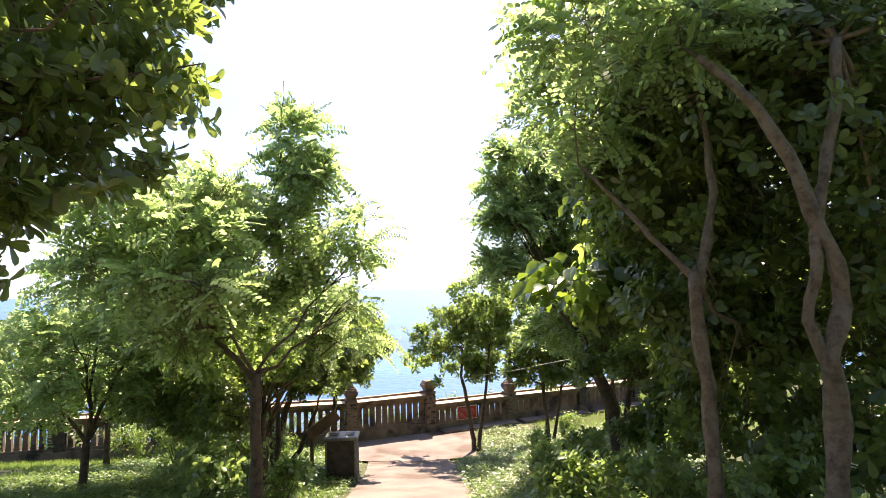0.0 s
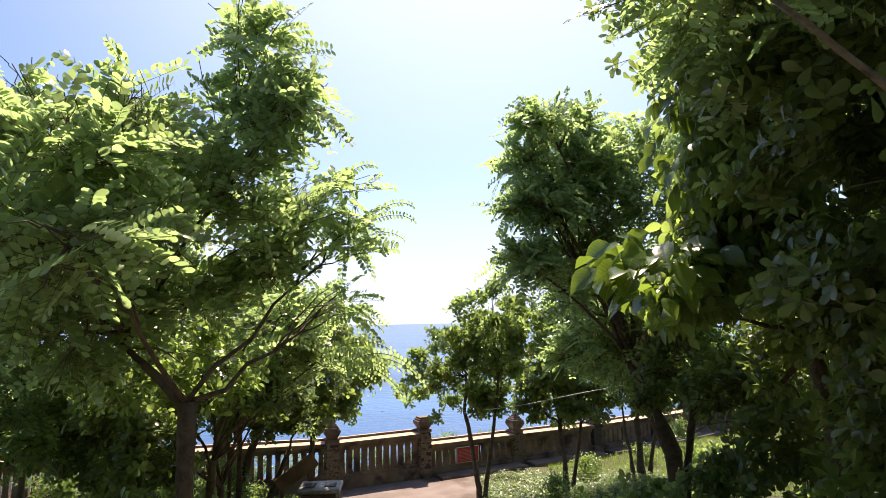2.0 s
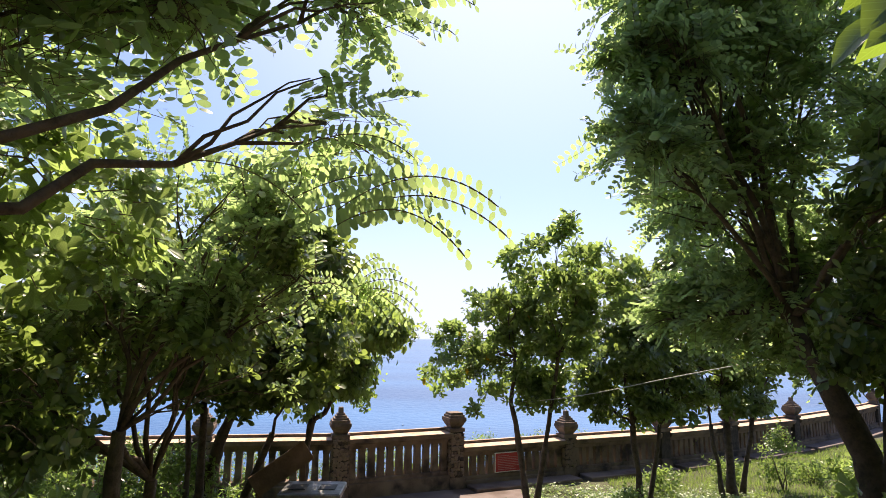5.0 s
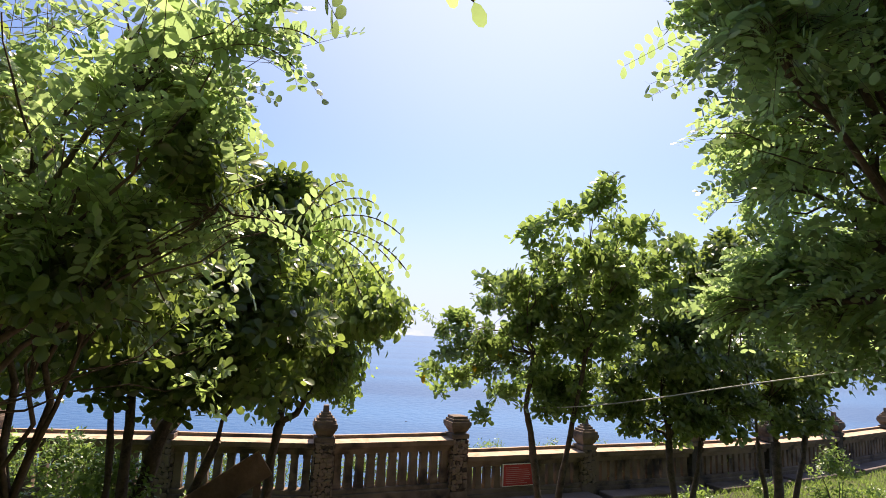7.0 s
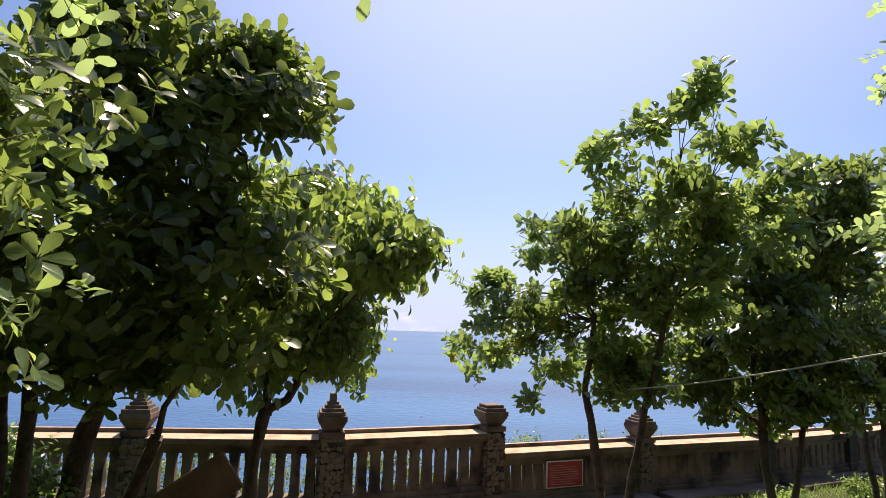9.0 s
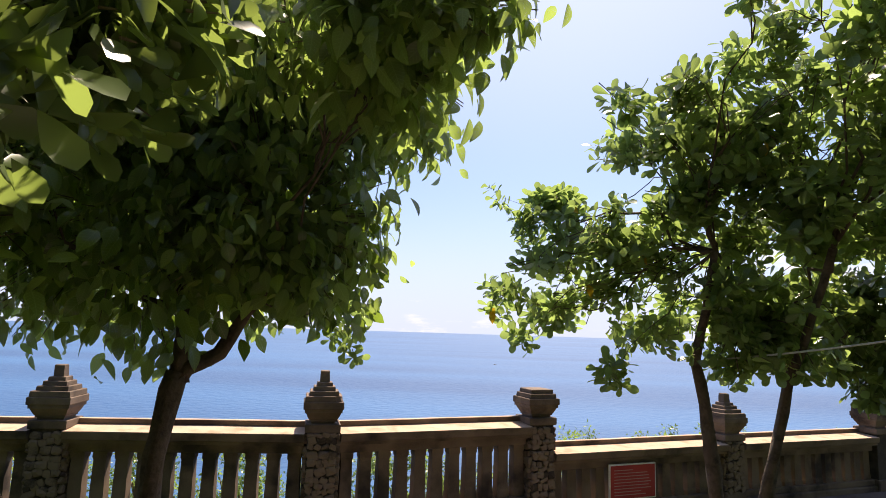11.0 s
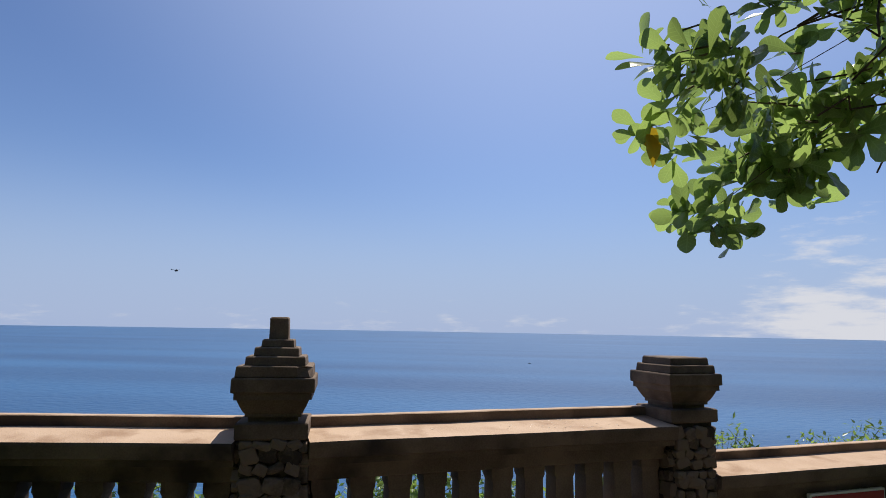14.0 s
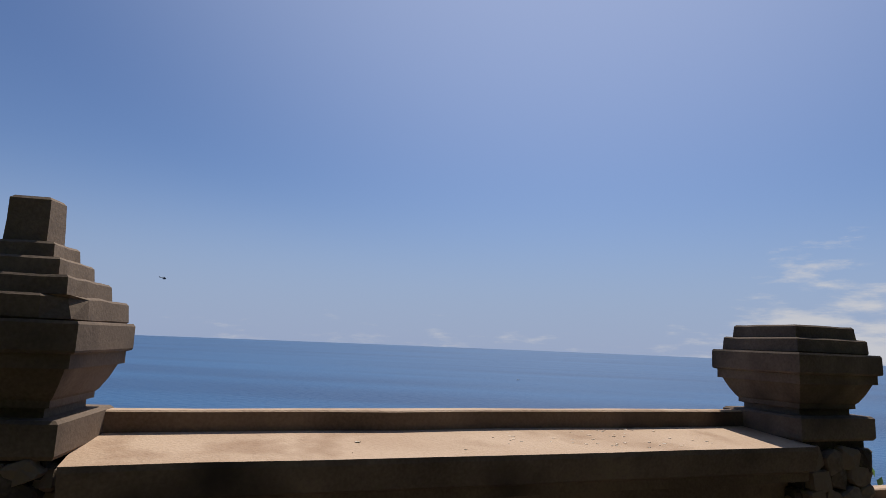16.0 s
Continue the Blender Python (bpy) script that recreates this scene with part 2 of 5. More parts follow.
def box(bm, x0, x1, y0, y1, z0, z1, taper=1.0):
    """A box; taper scales its top."""
    cx, cy = (x0 + x1) / 2, (y0 + y1) / 2
    v = []
    for z, k in ((z0, 1.0), (z1, taper)):
        for x, y in ((x0, y0), (x1, y0), (x1, y1), (x0, y1)):
            v.append(bm.verts.new((cx + (x - cx) * k, cy + (y - cy) * k, z)))
    for f in ((3, 2, 1, 0), (4, 5, 6, 7), (0, 1, 5, 4), (1, 2, 6, 5), (2, 3, 7, 6), (3, 0, 4, 7)):
        bm.faces.new([v[i] for i in f])
    return v


def bevel(bm, width, segments=1):
    bmesh.ops.bevel(bm, geom=bm.edges[:], offset=width, segments=segments, affect="EDGES", profile=0.6)


def roughen(bm, amount, scale=9.0):
    for v in bm.verts:
        v.co += noise.noise_vector(v.co * scale) * amount


def solid(name, dims, mat, parent, wear=0.004, rough=0.0, label="", taper=1.0):
    bm = bmesh.new()
    box(bm, *dims, taper=taper)
    if rough:
        bmesh.ops.subdivide_edges(bm, edges=bm.edges[:], cuts=2, use_grid_fill=True)
        roughen(bm, rough)
    elif wear:
        bevel(bm, wear)
    return part(name, bm, mat, parent, label)


def tiers(bm, rings):
    """A square stack through (half width, z) rings, closed at both ends."""
    prev = None
    for hw, z in rings:
        ring = [bm.verts.new((sx * hw, sy * hw, z)) for sx, sy in ((-1, -1), (1, -1), (1, 1), (-1, 1))]
        if prev:
            for i in range(4):
                bm.faces.new((prev[i], prev[(i + 1) % 4], ring[(i + 1) % 4], ring[i]))
        else:
            bm.faces.new(ring[::-1])
        prev = ring
    bm.faces.new(prev)


def tube(bm, pts, radii, sides=8, wobble=0.0):
    """A tapered tube along pts."""
    rings = []
    for i, p in enumerate(pts):
        p = Vector(p)
        d = (Vector(pts[min(i + 1, len(pts) - 1)]) - Vector(pts[max(i - 1, 0)])).normalized()
        u = d.orthogonal().normalized() if not rings else (last_u - d * last_u.dot(d)).normalized()
        last_u = u
        w = d.cross(u)
        ring = []
        for k in range(sides):
            a = 2 * math.pi * k / sides
            r = radii[i] * (1 + wobble * noise.noise(p * 5 + Vector((math.cos(a), math.sin(a), 0)) * 1.5))
            ring.append(bm.verts.new(p + (u * math.cos(a) + w * math.sin(a)) * r))
        rings.append(ring)
    for r0, r1 in zip(rings, rings[1:]):
        for k in range(sides):
            f = bm.faces.new((r0[k], r0[(k + 1) % sides], r1[(k + 1) % sides], r1[k]))
            f.smooth = True
    bm.faces.new(rings[0][::-1])
    bm.faces.new(rings[-1])


def arch(p0, p1, n, sag, rng, wander=0.0):
    """Points from p0 to p1 with a bend of sag upward (down: minus) and a little wander."""
    p0, p1 = Vector(p0), Vector(p1)
    out = []
    for i in range(n + 1):
        k = i / n
        p = p0.lerp(p1, k) + Vector((0, 0, sag * 4 * k * (1 - k)))
        if 0 < i < n:
            p += Vector((rng.uniform(-1, 1), rng.uniform(-1, 1), rng.uniform(-1, 1))) * wander
        out.append(p)
    return out


# ---- the lie of the land ----
PATH_LINE = [(-8, 1.3), (-4, 1.0), (0, 0.35), (3, 0.0), (6, -0.25), (9, -0.45), (11, -0.7), (14, -1.2)]


def path_x(y):
    return float(np.interp(y, [p[0] for p in PATH_LINE], [p[1] for p in PATH_LINE]))


NODES = [(-13.4, 10.7), (-11.2, 11.4), (-8.95, 12.0), (-6.75, 12.5), (-4.55, 13.02), (-2.36, 13.47), (-0.43, 14.48), (1.82, 15.65), (4.05, 16.75), (6.0, 17.95), (8.2, 19.45), (10.6, 21.4), (12.8, 23.5)]


def wall_y(x):
    return float(np.interp(x, [p[0] for p in NODES], [p[1] for p in NODES]))


def ground_z(x, y):
    """The hill falls towards the balustrade, with banks beside the path, and drops to the sea past it."""
    s = 11.6 - max(y, -60.0)
    z = 0.19 * (s + math.sqrt(s * s + 0.6)) / 2
    d = abs(x - path_x(y)) - 1.0
    if d > 0 and y < 12:
        z += min(d, 1.5) * 0.13 * min(1.0, max(0.0, (12.0 - y) / 3))
    past = y - wall_y(x) - 1.3
    if past > 0:
        z -= past * 0.9 + past * past * 0.25
    return max(z, -60.0)


def grid_mesh(name, xs, ys, fz, mat, parent=None, label="", lift=0.0):
    verts = [(x, y, fz(x, y) + lift) for y in ys for x in xs]
    w = len(xs)
    faces = [(j * w + i, j * w + i + 1, (j + 1) * w + i + 1, (j + 1) * w + i) for j in range(len(ys) - 1) for i in range(w - 1)]
    me = bpy.data.meshes.new(name)
    me.from_pydata(verts, [], faces)
    for p in me.polygons:
        p.use_smooth = True
    return part(name, me, mat, parent, label)


def rough_ground(x, y):
    d = abs(x - path_x(y))
    k = min(1.0, max(0.0, (d - 1.0) / 0.8))
    return ground_z(x, y) + k * 0.07 * noise.noise((x * 1.3, y * 1.3, 0)) - 0.03 * (1 - k)


gx = [-900, -400, -150, -60, -40, -28, -20] + [-15 + 0.5 * i for i in range(61)] + [20, 28, 40, 60, 150, 400, 900]
gy = [-900, -400, -150, -60, -40, -25, -15] + [-9 + 0.4 * i for i in range(95)] + [32, 38, 50]
tagged(grid_mesh("ground", gx, gy, rough_ground, SOIL), "dark mossy soil of a wooded hillside above the sea", "ground", kind="structure")


# ---- sea ----
def sea_material():
    m = bpy.data.materials.new("sea_water")
    m.use_nodes = True
    n, l = m.node_tree.nodes, m.node_tree.links
    b = n["Principled BSDF"]
    b.inputs["Roughness"].default_value, b.inputs["IOR"].default_value = 0.32, 1.33
    geo = n.new("ShaderNodeNewGeometry")
    mp = n.new("ShaderNodeMapping")
    mp.inputs["Scale"].default_value = (0.0016, 0.009, 1)
    l.new(geo.outputs["Position"], mp.inputs["Vector"])
    bands = n.new("ShaderNodeTexNoise")
    bands.inputs["Scale"].default_value, bands.inputs["Detail"].default_value = 1.0, 6
    l.new(mp.outputs[0], bands.inputs["Vector"])
    ramp = n.new("ShaderNodeValToRGB")
    ramp.color_ramp.elements[0].position, ramp.color_ramp.elements[0].color = 0.35, (0.009, 0.054, 0.145, 1)
    ramp.color_ramp.elements[1].position, ramp.color_ramp.elements[1].color = 0.68, (0.022, 0.105, 0.24, 1)
    l.new(bands.outputs["Fac"], ramp.inputs["Fac"])
    l.new(ramp.outputs["Color"], b.inputs["Base Color"])
    waves = n.new("ShaderNodeTexNoise")
    waves.inputs["Scale"].default_value, waves.inputs["Detail"].default_value = 0.25, 5
    l.new(geo.outputs["Position"], waves.inputs["Vector"])
    bp = n.new("ShaderNodeBump")
    bp.inputs["Strength"].default_value, bp.inputs["Distance"].default_value = 0.6, 1.0
    l.new(waves.outputs["Fac"], bp.inputs["Height"])
    l.new(bp.outputs["Normal"], b.inputs["Normal"])
    return m


SEA_Z = -33.0
bm = bmesh.new()
rings = []
for r in (0.5, 60, 200, 600, 1500, 3000, 4900):
    rings.append([bm.verts.new((r * math.sin(2 * math.pi * k / 96), r * math.cos(2 * math.pi * k / 96), SEA_Z)) for k in range(96)])
for r0, r1 in zip(rings, rings[1:]):
    for k in range(96):
        bm.faces.new((r0[k], r1[k], r1[(k + 1) % 96], r0[(k + 1) % 96]))
bm.faces.new(rings[0])
bmesh.ops.recalc_face_normals(bm, faces=bm.faces[:])
if bm.faces[0].normal.z < 0:
    bmesh.ops.reverse_faces(bm, faces=bm.faces[:])
tagged(part("water", bm, sea_material()), "calm deep blue sea reaching a hazy horizon", "sea", kind="structure")

# ---- path and terrace ----
ys = [-9 + 0.3 * i for i in range(70)]
verts, faces = [], []
for j, y in enumerate(ys):
    for k in range(9):
        wob = 0.06 * noise.noise((y * 0.9, k * 0.3, 3.0))
        x = path_x(y) + (-0.82 + k * 0.2275) * (1 + wob)
        verts.append((x, y, ground_z(x, y) + 0.012 + 0.012 * noise.noise((x * 2, y * 2, 7))))
for j in range(len(ys) - 1):
    for k in range(8):
        faces.append((j * 9 + k, j * 9 + k + 1, (j + 1) * 9 + k + 1, (j + 1) * 9 + k))
me = bpy.data.meshes.new("path")
me.from_pydata(verts, [], faces)
tagged(part("path", me, PAVING), "worn pinkish concrete garden path sloping down", "path", kind="structure")

# paved apron before the balustrade
verts, faces = [], []
xs = [-2.6 + 0.2 * i for i in range(18)]
for i, x in enumerate(xs):
    wy = wall_y(x) - 0.05
    for k in range(8):
        y0 = 11.3 + 0.25 * abs(x + 0.9) ** 1.5
        y = y0 + (wy - y0) * k / 7
        verts.append((x, y, ground_z(x, y) + 0.022 + 0.006 * noise.noise((x * 2, y * 2, 5))))
for i in range(len(xs) - 1):
    for k in range(7):
        faces.append((i * 8 + k, (i + 1) * 8 + k, (i + 1) * 8 + k + 1, i * 8 + k + 1))
me = bpy.data.meshes.new("pavement")
me.from_pydata(verts, [], faces)
tagged(part("pavement", me, PAVING), "pale worn concrete apron in front of the balustrade", "pavement", kind="structure")


# ---- balustrade ----
def chunk(seed):
    """One rubble stone about 1 across that faces -y: an angular lump with a rough split face."""
    rng = random.Random(seed)
    bm = bmesh.new()
    corners = []
    for sx, sz in ((-1, -1), (1, -1), (1, 1), (-1, 1)):
        cx, cz = sx * rng.uniform(0.38, 0.56), sz * rng.uniform(0.36, 0.56)
        cut = rng.uniform(0.06, 0.24)
        a, b = (cx - sx * cut, cz), (cx, cz - sz * cut * rng.uniform(0.5, 1.3))
        corners += [b, a] if sx * sz > 0 else [a, b]
    n = len(corners)
    rings = []
    for depth, k in ((0.4, 1.0), (-0.3, 0.98), (-0.48, 0.88)):
        rings.append([bm.verts.new((x * k, depth + rng.uniform(-0.09, 0.09), z * k)) for x, z in corners])
    for r0, r1 in zip(rings, rings[1:]):
        for i in range(n):
            bm.faces.new((r0[i], r0[(i + 1) % n], r1[(i + 1) % n], r1[i]))
    mid = bm.verts.new((rng.uniform(-0.15, 0.15), -0.55 + rng.uniform(-0.15, 0.12), rng.uniform(-0.15, 0.15)))
    for i in range(n):
        bm.faces.new((rings[-1][i], rings[-1][(i + 1) % n], mid))
    bmesh.ops.recalc_face_normals(bm, faces=bm.faces)
    me = bpy.data.meshes.new("stone")
    bm.to_mesh(me)
    bm.free()
    me.materials.append(RUBBLE)
    return me


STONES = [chunk(40 + i) for i in range(14)]
CORE = 0.13


def pier(x, y, turn, drop, finial, stones, label, chipped=False):
    """A rubble-stone pier with a stepped cap. drop: how much lower than the highest piers its cap sits."""
    gz = ground_z(x, y) - 0.02
    p = empty("balustrade_pier", pose(x, y, gz, 0, 0, turn), label, "pier", "piers of the balustrade")
    top = 1.035 - drop - gz
    solid("core", (-CORE, CORE, -CORE, CORE, 0, top), MORTAR, p)
    solid("plinth", (-0.155, 0.155, -0.155, 0.155, 0, 0.24), SANDSTONE, p, 0.012)
    bm = bmesh.new()
    tiers(bm, [(0.1464, top), (0.1519, top + 0.008), (0.1519, top + 0.066), (0.1448, top + 0.072)])
    part("base_slab", bm, SANDSTONE, p)
    z = top + 0.0715
    bm = bmesh.new()
    tiers(bm, [(0.1056, z), (0.1056, z + 0.018), (0.1175, z + 0.02), (0.1175, z + 0.034), (0.1235, z + 0.04), (0.1384, z + 0.066), (0.1533, z + 0.102), (0.1614, z + 0.096), (0.1614, z + 0.124), (0.1710, z + 0.127), (0.1733, z + 0.132), (0.1733, z + 0.184), (0.1696, z + 0.19)])
    roughen(bm, 0.0025, 12)
    part("cap", bm, SANDSTONE, p)
    z += 0.188
    heights = [(0.1577, 0.05), (0.1249, 0.042), (0.0937, 0.04), (0.0670, 0.036)] if finial else [(0.1458, 0.046), (0.1227, 0.042)]
    for hw, h in heights:
        bm = bmesh.new()
        tiers(bm, [(hw, z), (hw + 0.003, z + 0.004), (hw, z + h - 0.005), (hw - 0.005, z + h)])
        bmesh.ops.subdivide_edges(bm, edges=[e for e in bm.edges if e.calc_length() > 0.1], cuts=4, use_grid_fill=True)
        roughen(bm, 0.0028, 25)
        if chipped and hw > 0.13:
            for v in bm.verts:
                k = (v.co - Vector((hw, -hw, v.co.z))).length
                if k < 0.05:
                    v.co.xy *= 1 - (0.05 - k) * (2.2 + 2.0 * noise.noise(v.co * 60))
        part("tier", bm, SANDSTONE, p)
        z += h - 0.002
    if finial:
        bm = bmesh.new()
        tiers(bm, [(0.0446, z), (0.0409, z + 0.05), (0.0386, z + 0.096), (0.0327, z + 0.102)])
        roughen(bm, 0.005, 20)
        part("finial", bm, SANDSTONE, p)
    if stones:
        rng = random.Random(int(x * 100))
        for face in range(4):
            if face == 2:
                continue
            m = Matrix.Rotation(radians(90 * face), 4, "Z")
            zz, row = 0.24, 0
            while zz < top - 0.02:
                h = min(rng.uniform(0.042, 0.078), top - zz)
                cuts = [-0.128] + [-0.128 + 0.256 * (c + rng.uniform(-0.22, 0.22)) / (3 + row % 2) for c in range(1, 3 + row % 2)] + [0.128]
                for x0, x1 in zip(cuts, cuts[1:]):
                    s = part("stone", STONES[rng.randrange(len(STONES))], None, p)
                    s.matrix_local = m @ Matrix.Translation(((x0 + x1) / 2, -CORE - rng.uniform(0.0, 0.008), min(zz + h / 2 + rng.uniform(-0.014, 0.014), top - h * 0.5))) @ Matrix.Rotation(rng.choice((0, math.pi)) + rng.uniform(-0.5, 0.5), 4, "Y") @ Matrix.Diagonal(((x1 - x0) * 1.06, 0.045, h * 1.14, 1))
                zz += h * 0.97
                row += 1
    return p


def rail_profile():
    """(depth towards the sea, height under the lip's top) of the rail, seen from its end."""
    return [(-0.150, -0.175), (-0.150, -0.150), (-0.175, -0.140), (-0.185, -0.085), (-0.183, -0.073), (0.068, -0.050), (0.070, -0.004), (0.075, 0.0), (0.118, 0.0), (0.122, -0.005), (0.122, -0.150), (0.095, -0.175)]


def extrude_profile(profile, x0, x1, z, steps=8):
    bm = bmesh.new()
    prev = None
    for i in range(steps + 1):
        x = x0 + (x1 - x0) * i / steps
        ring = [bm.verts.new(Vector((x, y, z + h)) + noise.noise_vector((x * 6, y * 9, h * 9)) * 0.003) for y, h in profile]
        if prev:
            for k in range(len(ring)):
                bm.faces.new((prev[k], ring[k], ring[(k + 1) % len(ring)], prev[(k + 1) % len(ring)]))
        else:
            bm.faces.new(ring)
        prev = ring
    bm.faces.new(prev[::-1])
    bmesh.ops.recalc_face_normals(bm, faces=bm.faces[:])
    return bm


def baluster_mesh(h):
    """A flat slab baluster that widens towards its foot."""
    bm = bmesh.new()
    w0, w1 = 0.062, 0.05
    v = []
    for z, w, d in ((0, w0, 0.062), (h * 0.12, w0, 0.06), (h * 0.16, w0 - 0.005, 0.055), (h * 0.86, w1, 0.052), (h * 0.9, w1 + 0.008, 0.056), (h, w1 + 0.008, 0.056)):
        v.append([bm.verts.new((sx * w, sy * d, z)) for sx, sy in ((-1, -1), (1, -1), (1, 1), (-1, 1))])
    for r0, r1 in zip(v, v[1:]):
        for i in range(4):
            bm.faces.new((r0[i], r0[(i + 1) % 4], r1[(i + 1) % 4], r1[i]))
    bm.faces.new(v[0][::-1])
    bm.faces.new(v[-1])
    me = bpy.data.meshes.new("baluster")
    bm.to_mesh(me)
    bm.free()
    me.materials.append(SANDSTONE)
    return me


TALL, LOW = baluster_mesh(0.50), baluster_mesh(0.40)


def panel(p0, p1, rail_top, mesh, height, label):
    """One span of balustrade between two piers."""
    p0, p1 = Vector((*p0, 0)), Vector((*p1, 0))
    d = p1 - p0
    mid = (p0 + p1) / 2
    gz = min(ground_z(*p0[:2]), ground_z(*p1[:2])) - 0.02
    half = d.length / 2 - 0.135
    b = empty("balustrade", pose(mid.x, mid.y, gz, 0, 0, math.degrees(math.atan2(d.y, d.x))), label, "balustrade", "spans of the balustrade")
    top = rail_top - gz
    rail = part("rail", extrude_profile(rail_profile(), -half, half, top), SUNLIT_TOP, b, "warm stone rail with a raised back lip, sunlight painted on its top")
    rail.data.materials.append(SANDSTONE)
    # Sunlight is painted on: upward faces get the paler stone, sides plain sandstone.
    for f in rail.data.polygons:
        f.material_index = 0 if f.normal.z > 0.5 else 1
    low = top - 0.172 - 0.08 - height
    solid("frieze", (-half, half, -0.085, 0.085, top - 0.255, top - 0.172), SANDSTONE, b, 0.006)
    solid("bottom_rail", (-half, half, -0.10, 0.10, low - 0.07, low + 0.003), SANDSTONE, b, 0.01)
    solid("plinth", (-half, half, -0.135, 0.135, 0, low - 0.066), SANDSTONE, b, 0.012)
    n = round(2 * half / 0.172)
    for i in range(n):
        s = part("baluster", mesh, None, b)
        s.location = (-half + 2 * half * (i + 0.5) / n, 0, low)
    return b


for i, (a0, a1) in enumerate(zip(NODES, NODES[1:])):
    if i < 6:
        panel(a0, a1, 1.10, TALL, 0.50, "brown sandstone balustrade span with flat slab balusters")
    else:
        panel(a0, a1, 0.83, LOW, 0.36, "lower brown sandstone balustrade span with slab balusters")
for i, (nx, ny) in enumerate(NODES):
    d = Vector(NODES[min(i + 1, len(NODES) - 1)]) - Vector(NODES[max(i - 1, 0)])
    turn = math.degrees(math.atan2(d.y, d.x))
    if i == 6:
        pier(nx, ny, 27, 0.0, False, True, "rubble stone pier with a flat stepped sandstone cap")
    else:
        pier(nx, ny, 18 if i == 5 else turn, 0.0 if i < 6 else 0.25, True, 3 < i < 8, "rubble stone pier with a chipped stepped pyramid cap" if i == 5 else "rubble stone pier with a stepped pyramid cap and finial", i == 5)

# kerb ledge along the foot of the lower spans
for a0, a1 in zip(NODES[6:], NODES[7:]):
    d = Vector(a1) - Vector(a0)
    bm = bmesh.new()
    box(bm, 0.2, d.length - 0.02, -0.55, -0.14, -0.08, 0.09)
    bevel(bm, 0.012)
    me = bpy.data.meshes.new("kerb")
    bm.to_mesh(me)
    bm.free()
    me.materials.append(PAVING)
    k = new("kerb", me)
    k.matrix_world = pose(a0[0], a0[1], 0, 0, 0, math.degrees(math.atan2(d.y, d.x)))
    tagged(k, "pale concrete kerb along the balustrade foot", "kerb", kind="structure")

# red notice on the lower span
d = Vector(NODES[7]) - Vector(NODES[6])
ang = math.degrees(math.atan2(d.y, d.x))
c = Vector(NODES[6]) + d.normalized() * 1.10
sign = empty("notice_board", pose(c.x, c.y, 0, 0, 0, ang) @ pose(0, -0.125, 0.43), "red notice board with white border on the balustrade", "sign")
solid("board", (-0.30, 0.30, -0.012, 0.012, -0.18, 0.18), WHITE, sign, 0.003, label="white-edged board")
face = solid("face", (-0.285, 0.285, -0.017, -0.008, -0.166, 0.166), RED, sign, 0.001, label="red painted face")
rng = random.Random(5)
for i in range(9):
    w = rng.uniform(0.17, 0.24) if i else 0.12
    solid("text_line", (-0.245, -0.245 + 2 * w, -0.0195, -0.0165, 0.115 - i * 0.031, 0.123 - i * 0.031), LETTERING, face, 0, label="line of small white lettering")


# ---- leaves ----
def blade(points, fold=0.06, droop=0.12):
    """A leaf along +x, 1 long: pairs (x, half width) of its outline; folded along the midrib and drooping at the tip."""
    v, f = [], []
    for x, w in points:
        z = -droop * x * x
        if w == 0:
            v.append([(x, 0, z)])
        else:
            v.append([(x, w, z + fold * w * 4), (x, 0, z), (x, -w, z + fold * w * 4)])
    verts = [p for row in v for p in row]
    at, k = [], 0
    for row in v:
        at.append(k)
        k += len(row)
    for i in range(len(v) - 1):
        a, b, na, nb = at[i], at[i + 1], len(v[i]), len(v[i + 1])
        if na == 1:
            f += [(a, b + 1, b), (a, b + 2, b + 1)]
        elif nb == 1:
            f += [(a, a + 1, b), (a + 1, a + 2, b)]
        else:
            f += [(a, a + 1, b + 1), (a, b + 1, b), (a + 1, a + 2, b + 2), (a + 1, b + 2, b + 1)]
    return np.array(verts), np.array(f)


LEAFLET = np.array([(0, 0, 0), (0.22, 0.2, 0.01), (0.62, 0.29, -0.02), (0.92, 0.17, -0.07), (1, 0, -0.1), (0.92, -0.17, -0.07), (0.62, -0.29, -0.02), (0.22, -0.2, 0.01)]), np.array([(0, 7, 1), (1, 7, 6), (1, 6, 2), (2, 6, 5), (2, 5, 3), (3, 5, 4)])
OBOVATE = blade([(0, 0), (0.32, 0.13), (0.70, 0.25), (0.9, 0.19), (1, 0)], 0.06, 0.15)
BROAD = blade([(0, 0), (0.07, 0.1), (0.2, 0.21), (0.4, 0.275), (0.6, 0.25), (0.8, 0.15), (0.92, 0.06), (1, 0)], 0.07, 0.3)
SPOON = blade([(0, 0), (0.2, 0.06), (0.45, 0.15), (0.66, 0.235), (0.82, 0.235), (0.93, 0.16), (0.985, 0.07), (1, 0)], 0.06, 0.15)
SMALL = np.array([(0, 0, 0), (0.45, 0.22, 0.02), (1, 0, -0.1), (0.45, -0.22, 0.02)]), np.array([(0, 2, 1), (0, 3, 2)])


def unit(v):
    return v / np.maximum(np.linalg.norm(v, axis=-1, keepdims=True), 1e-9)


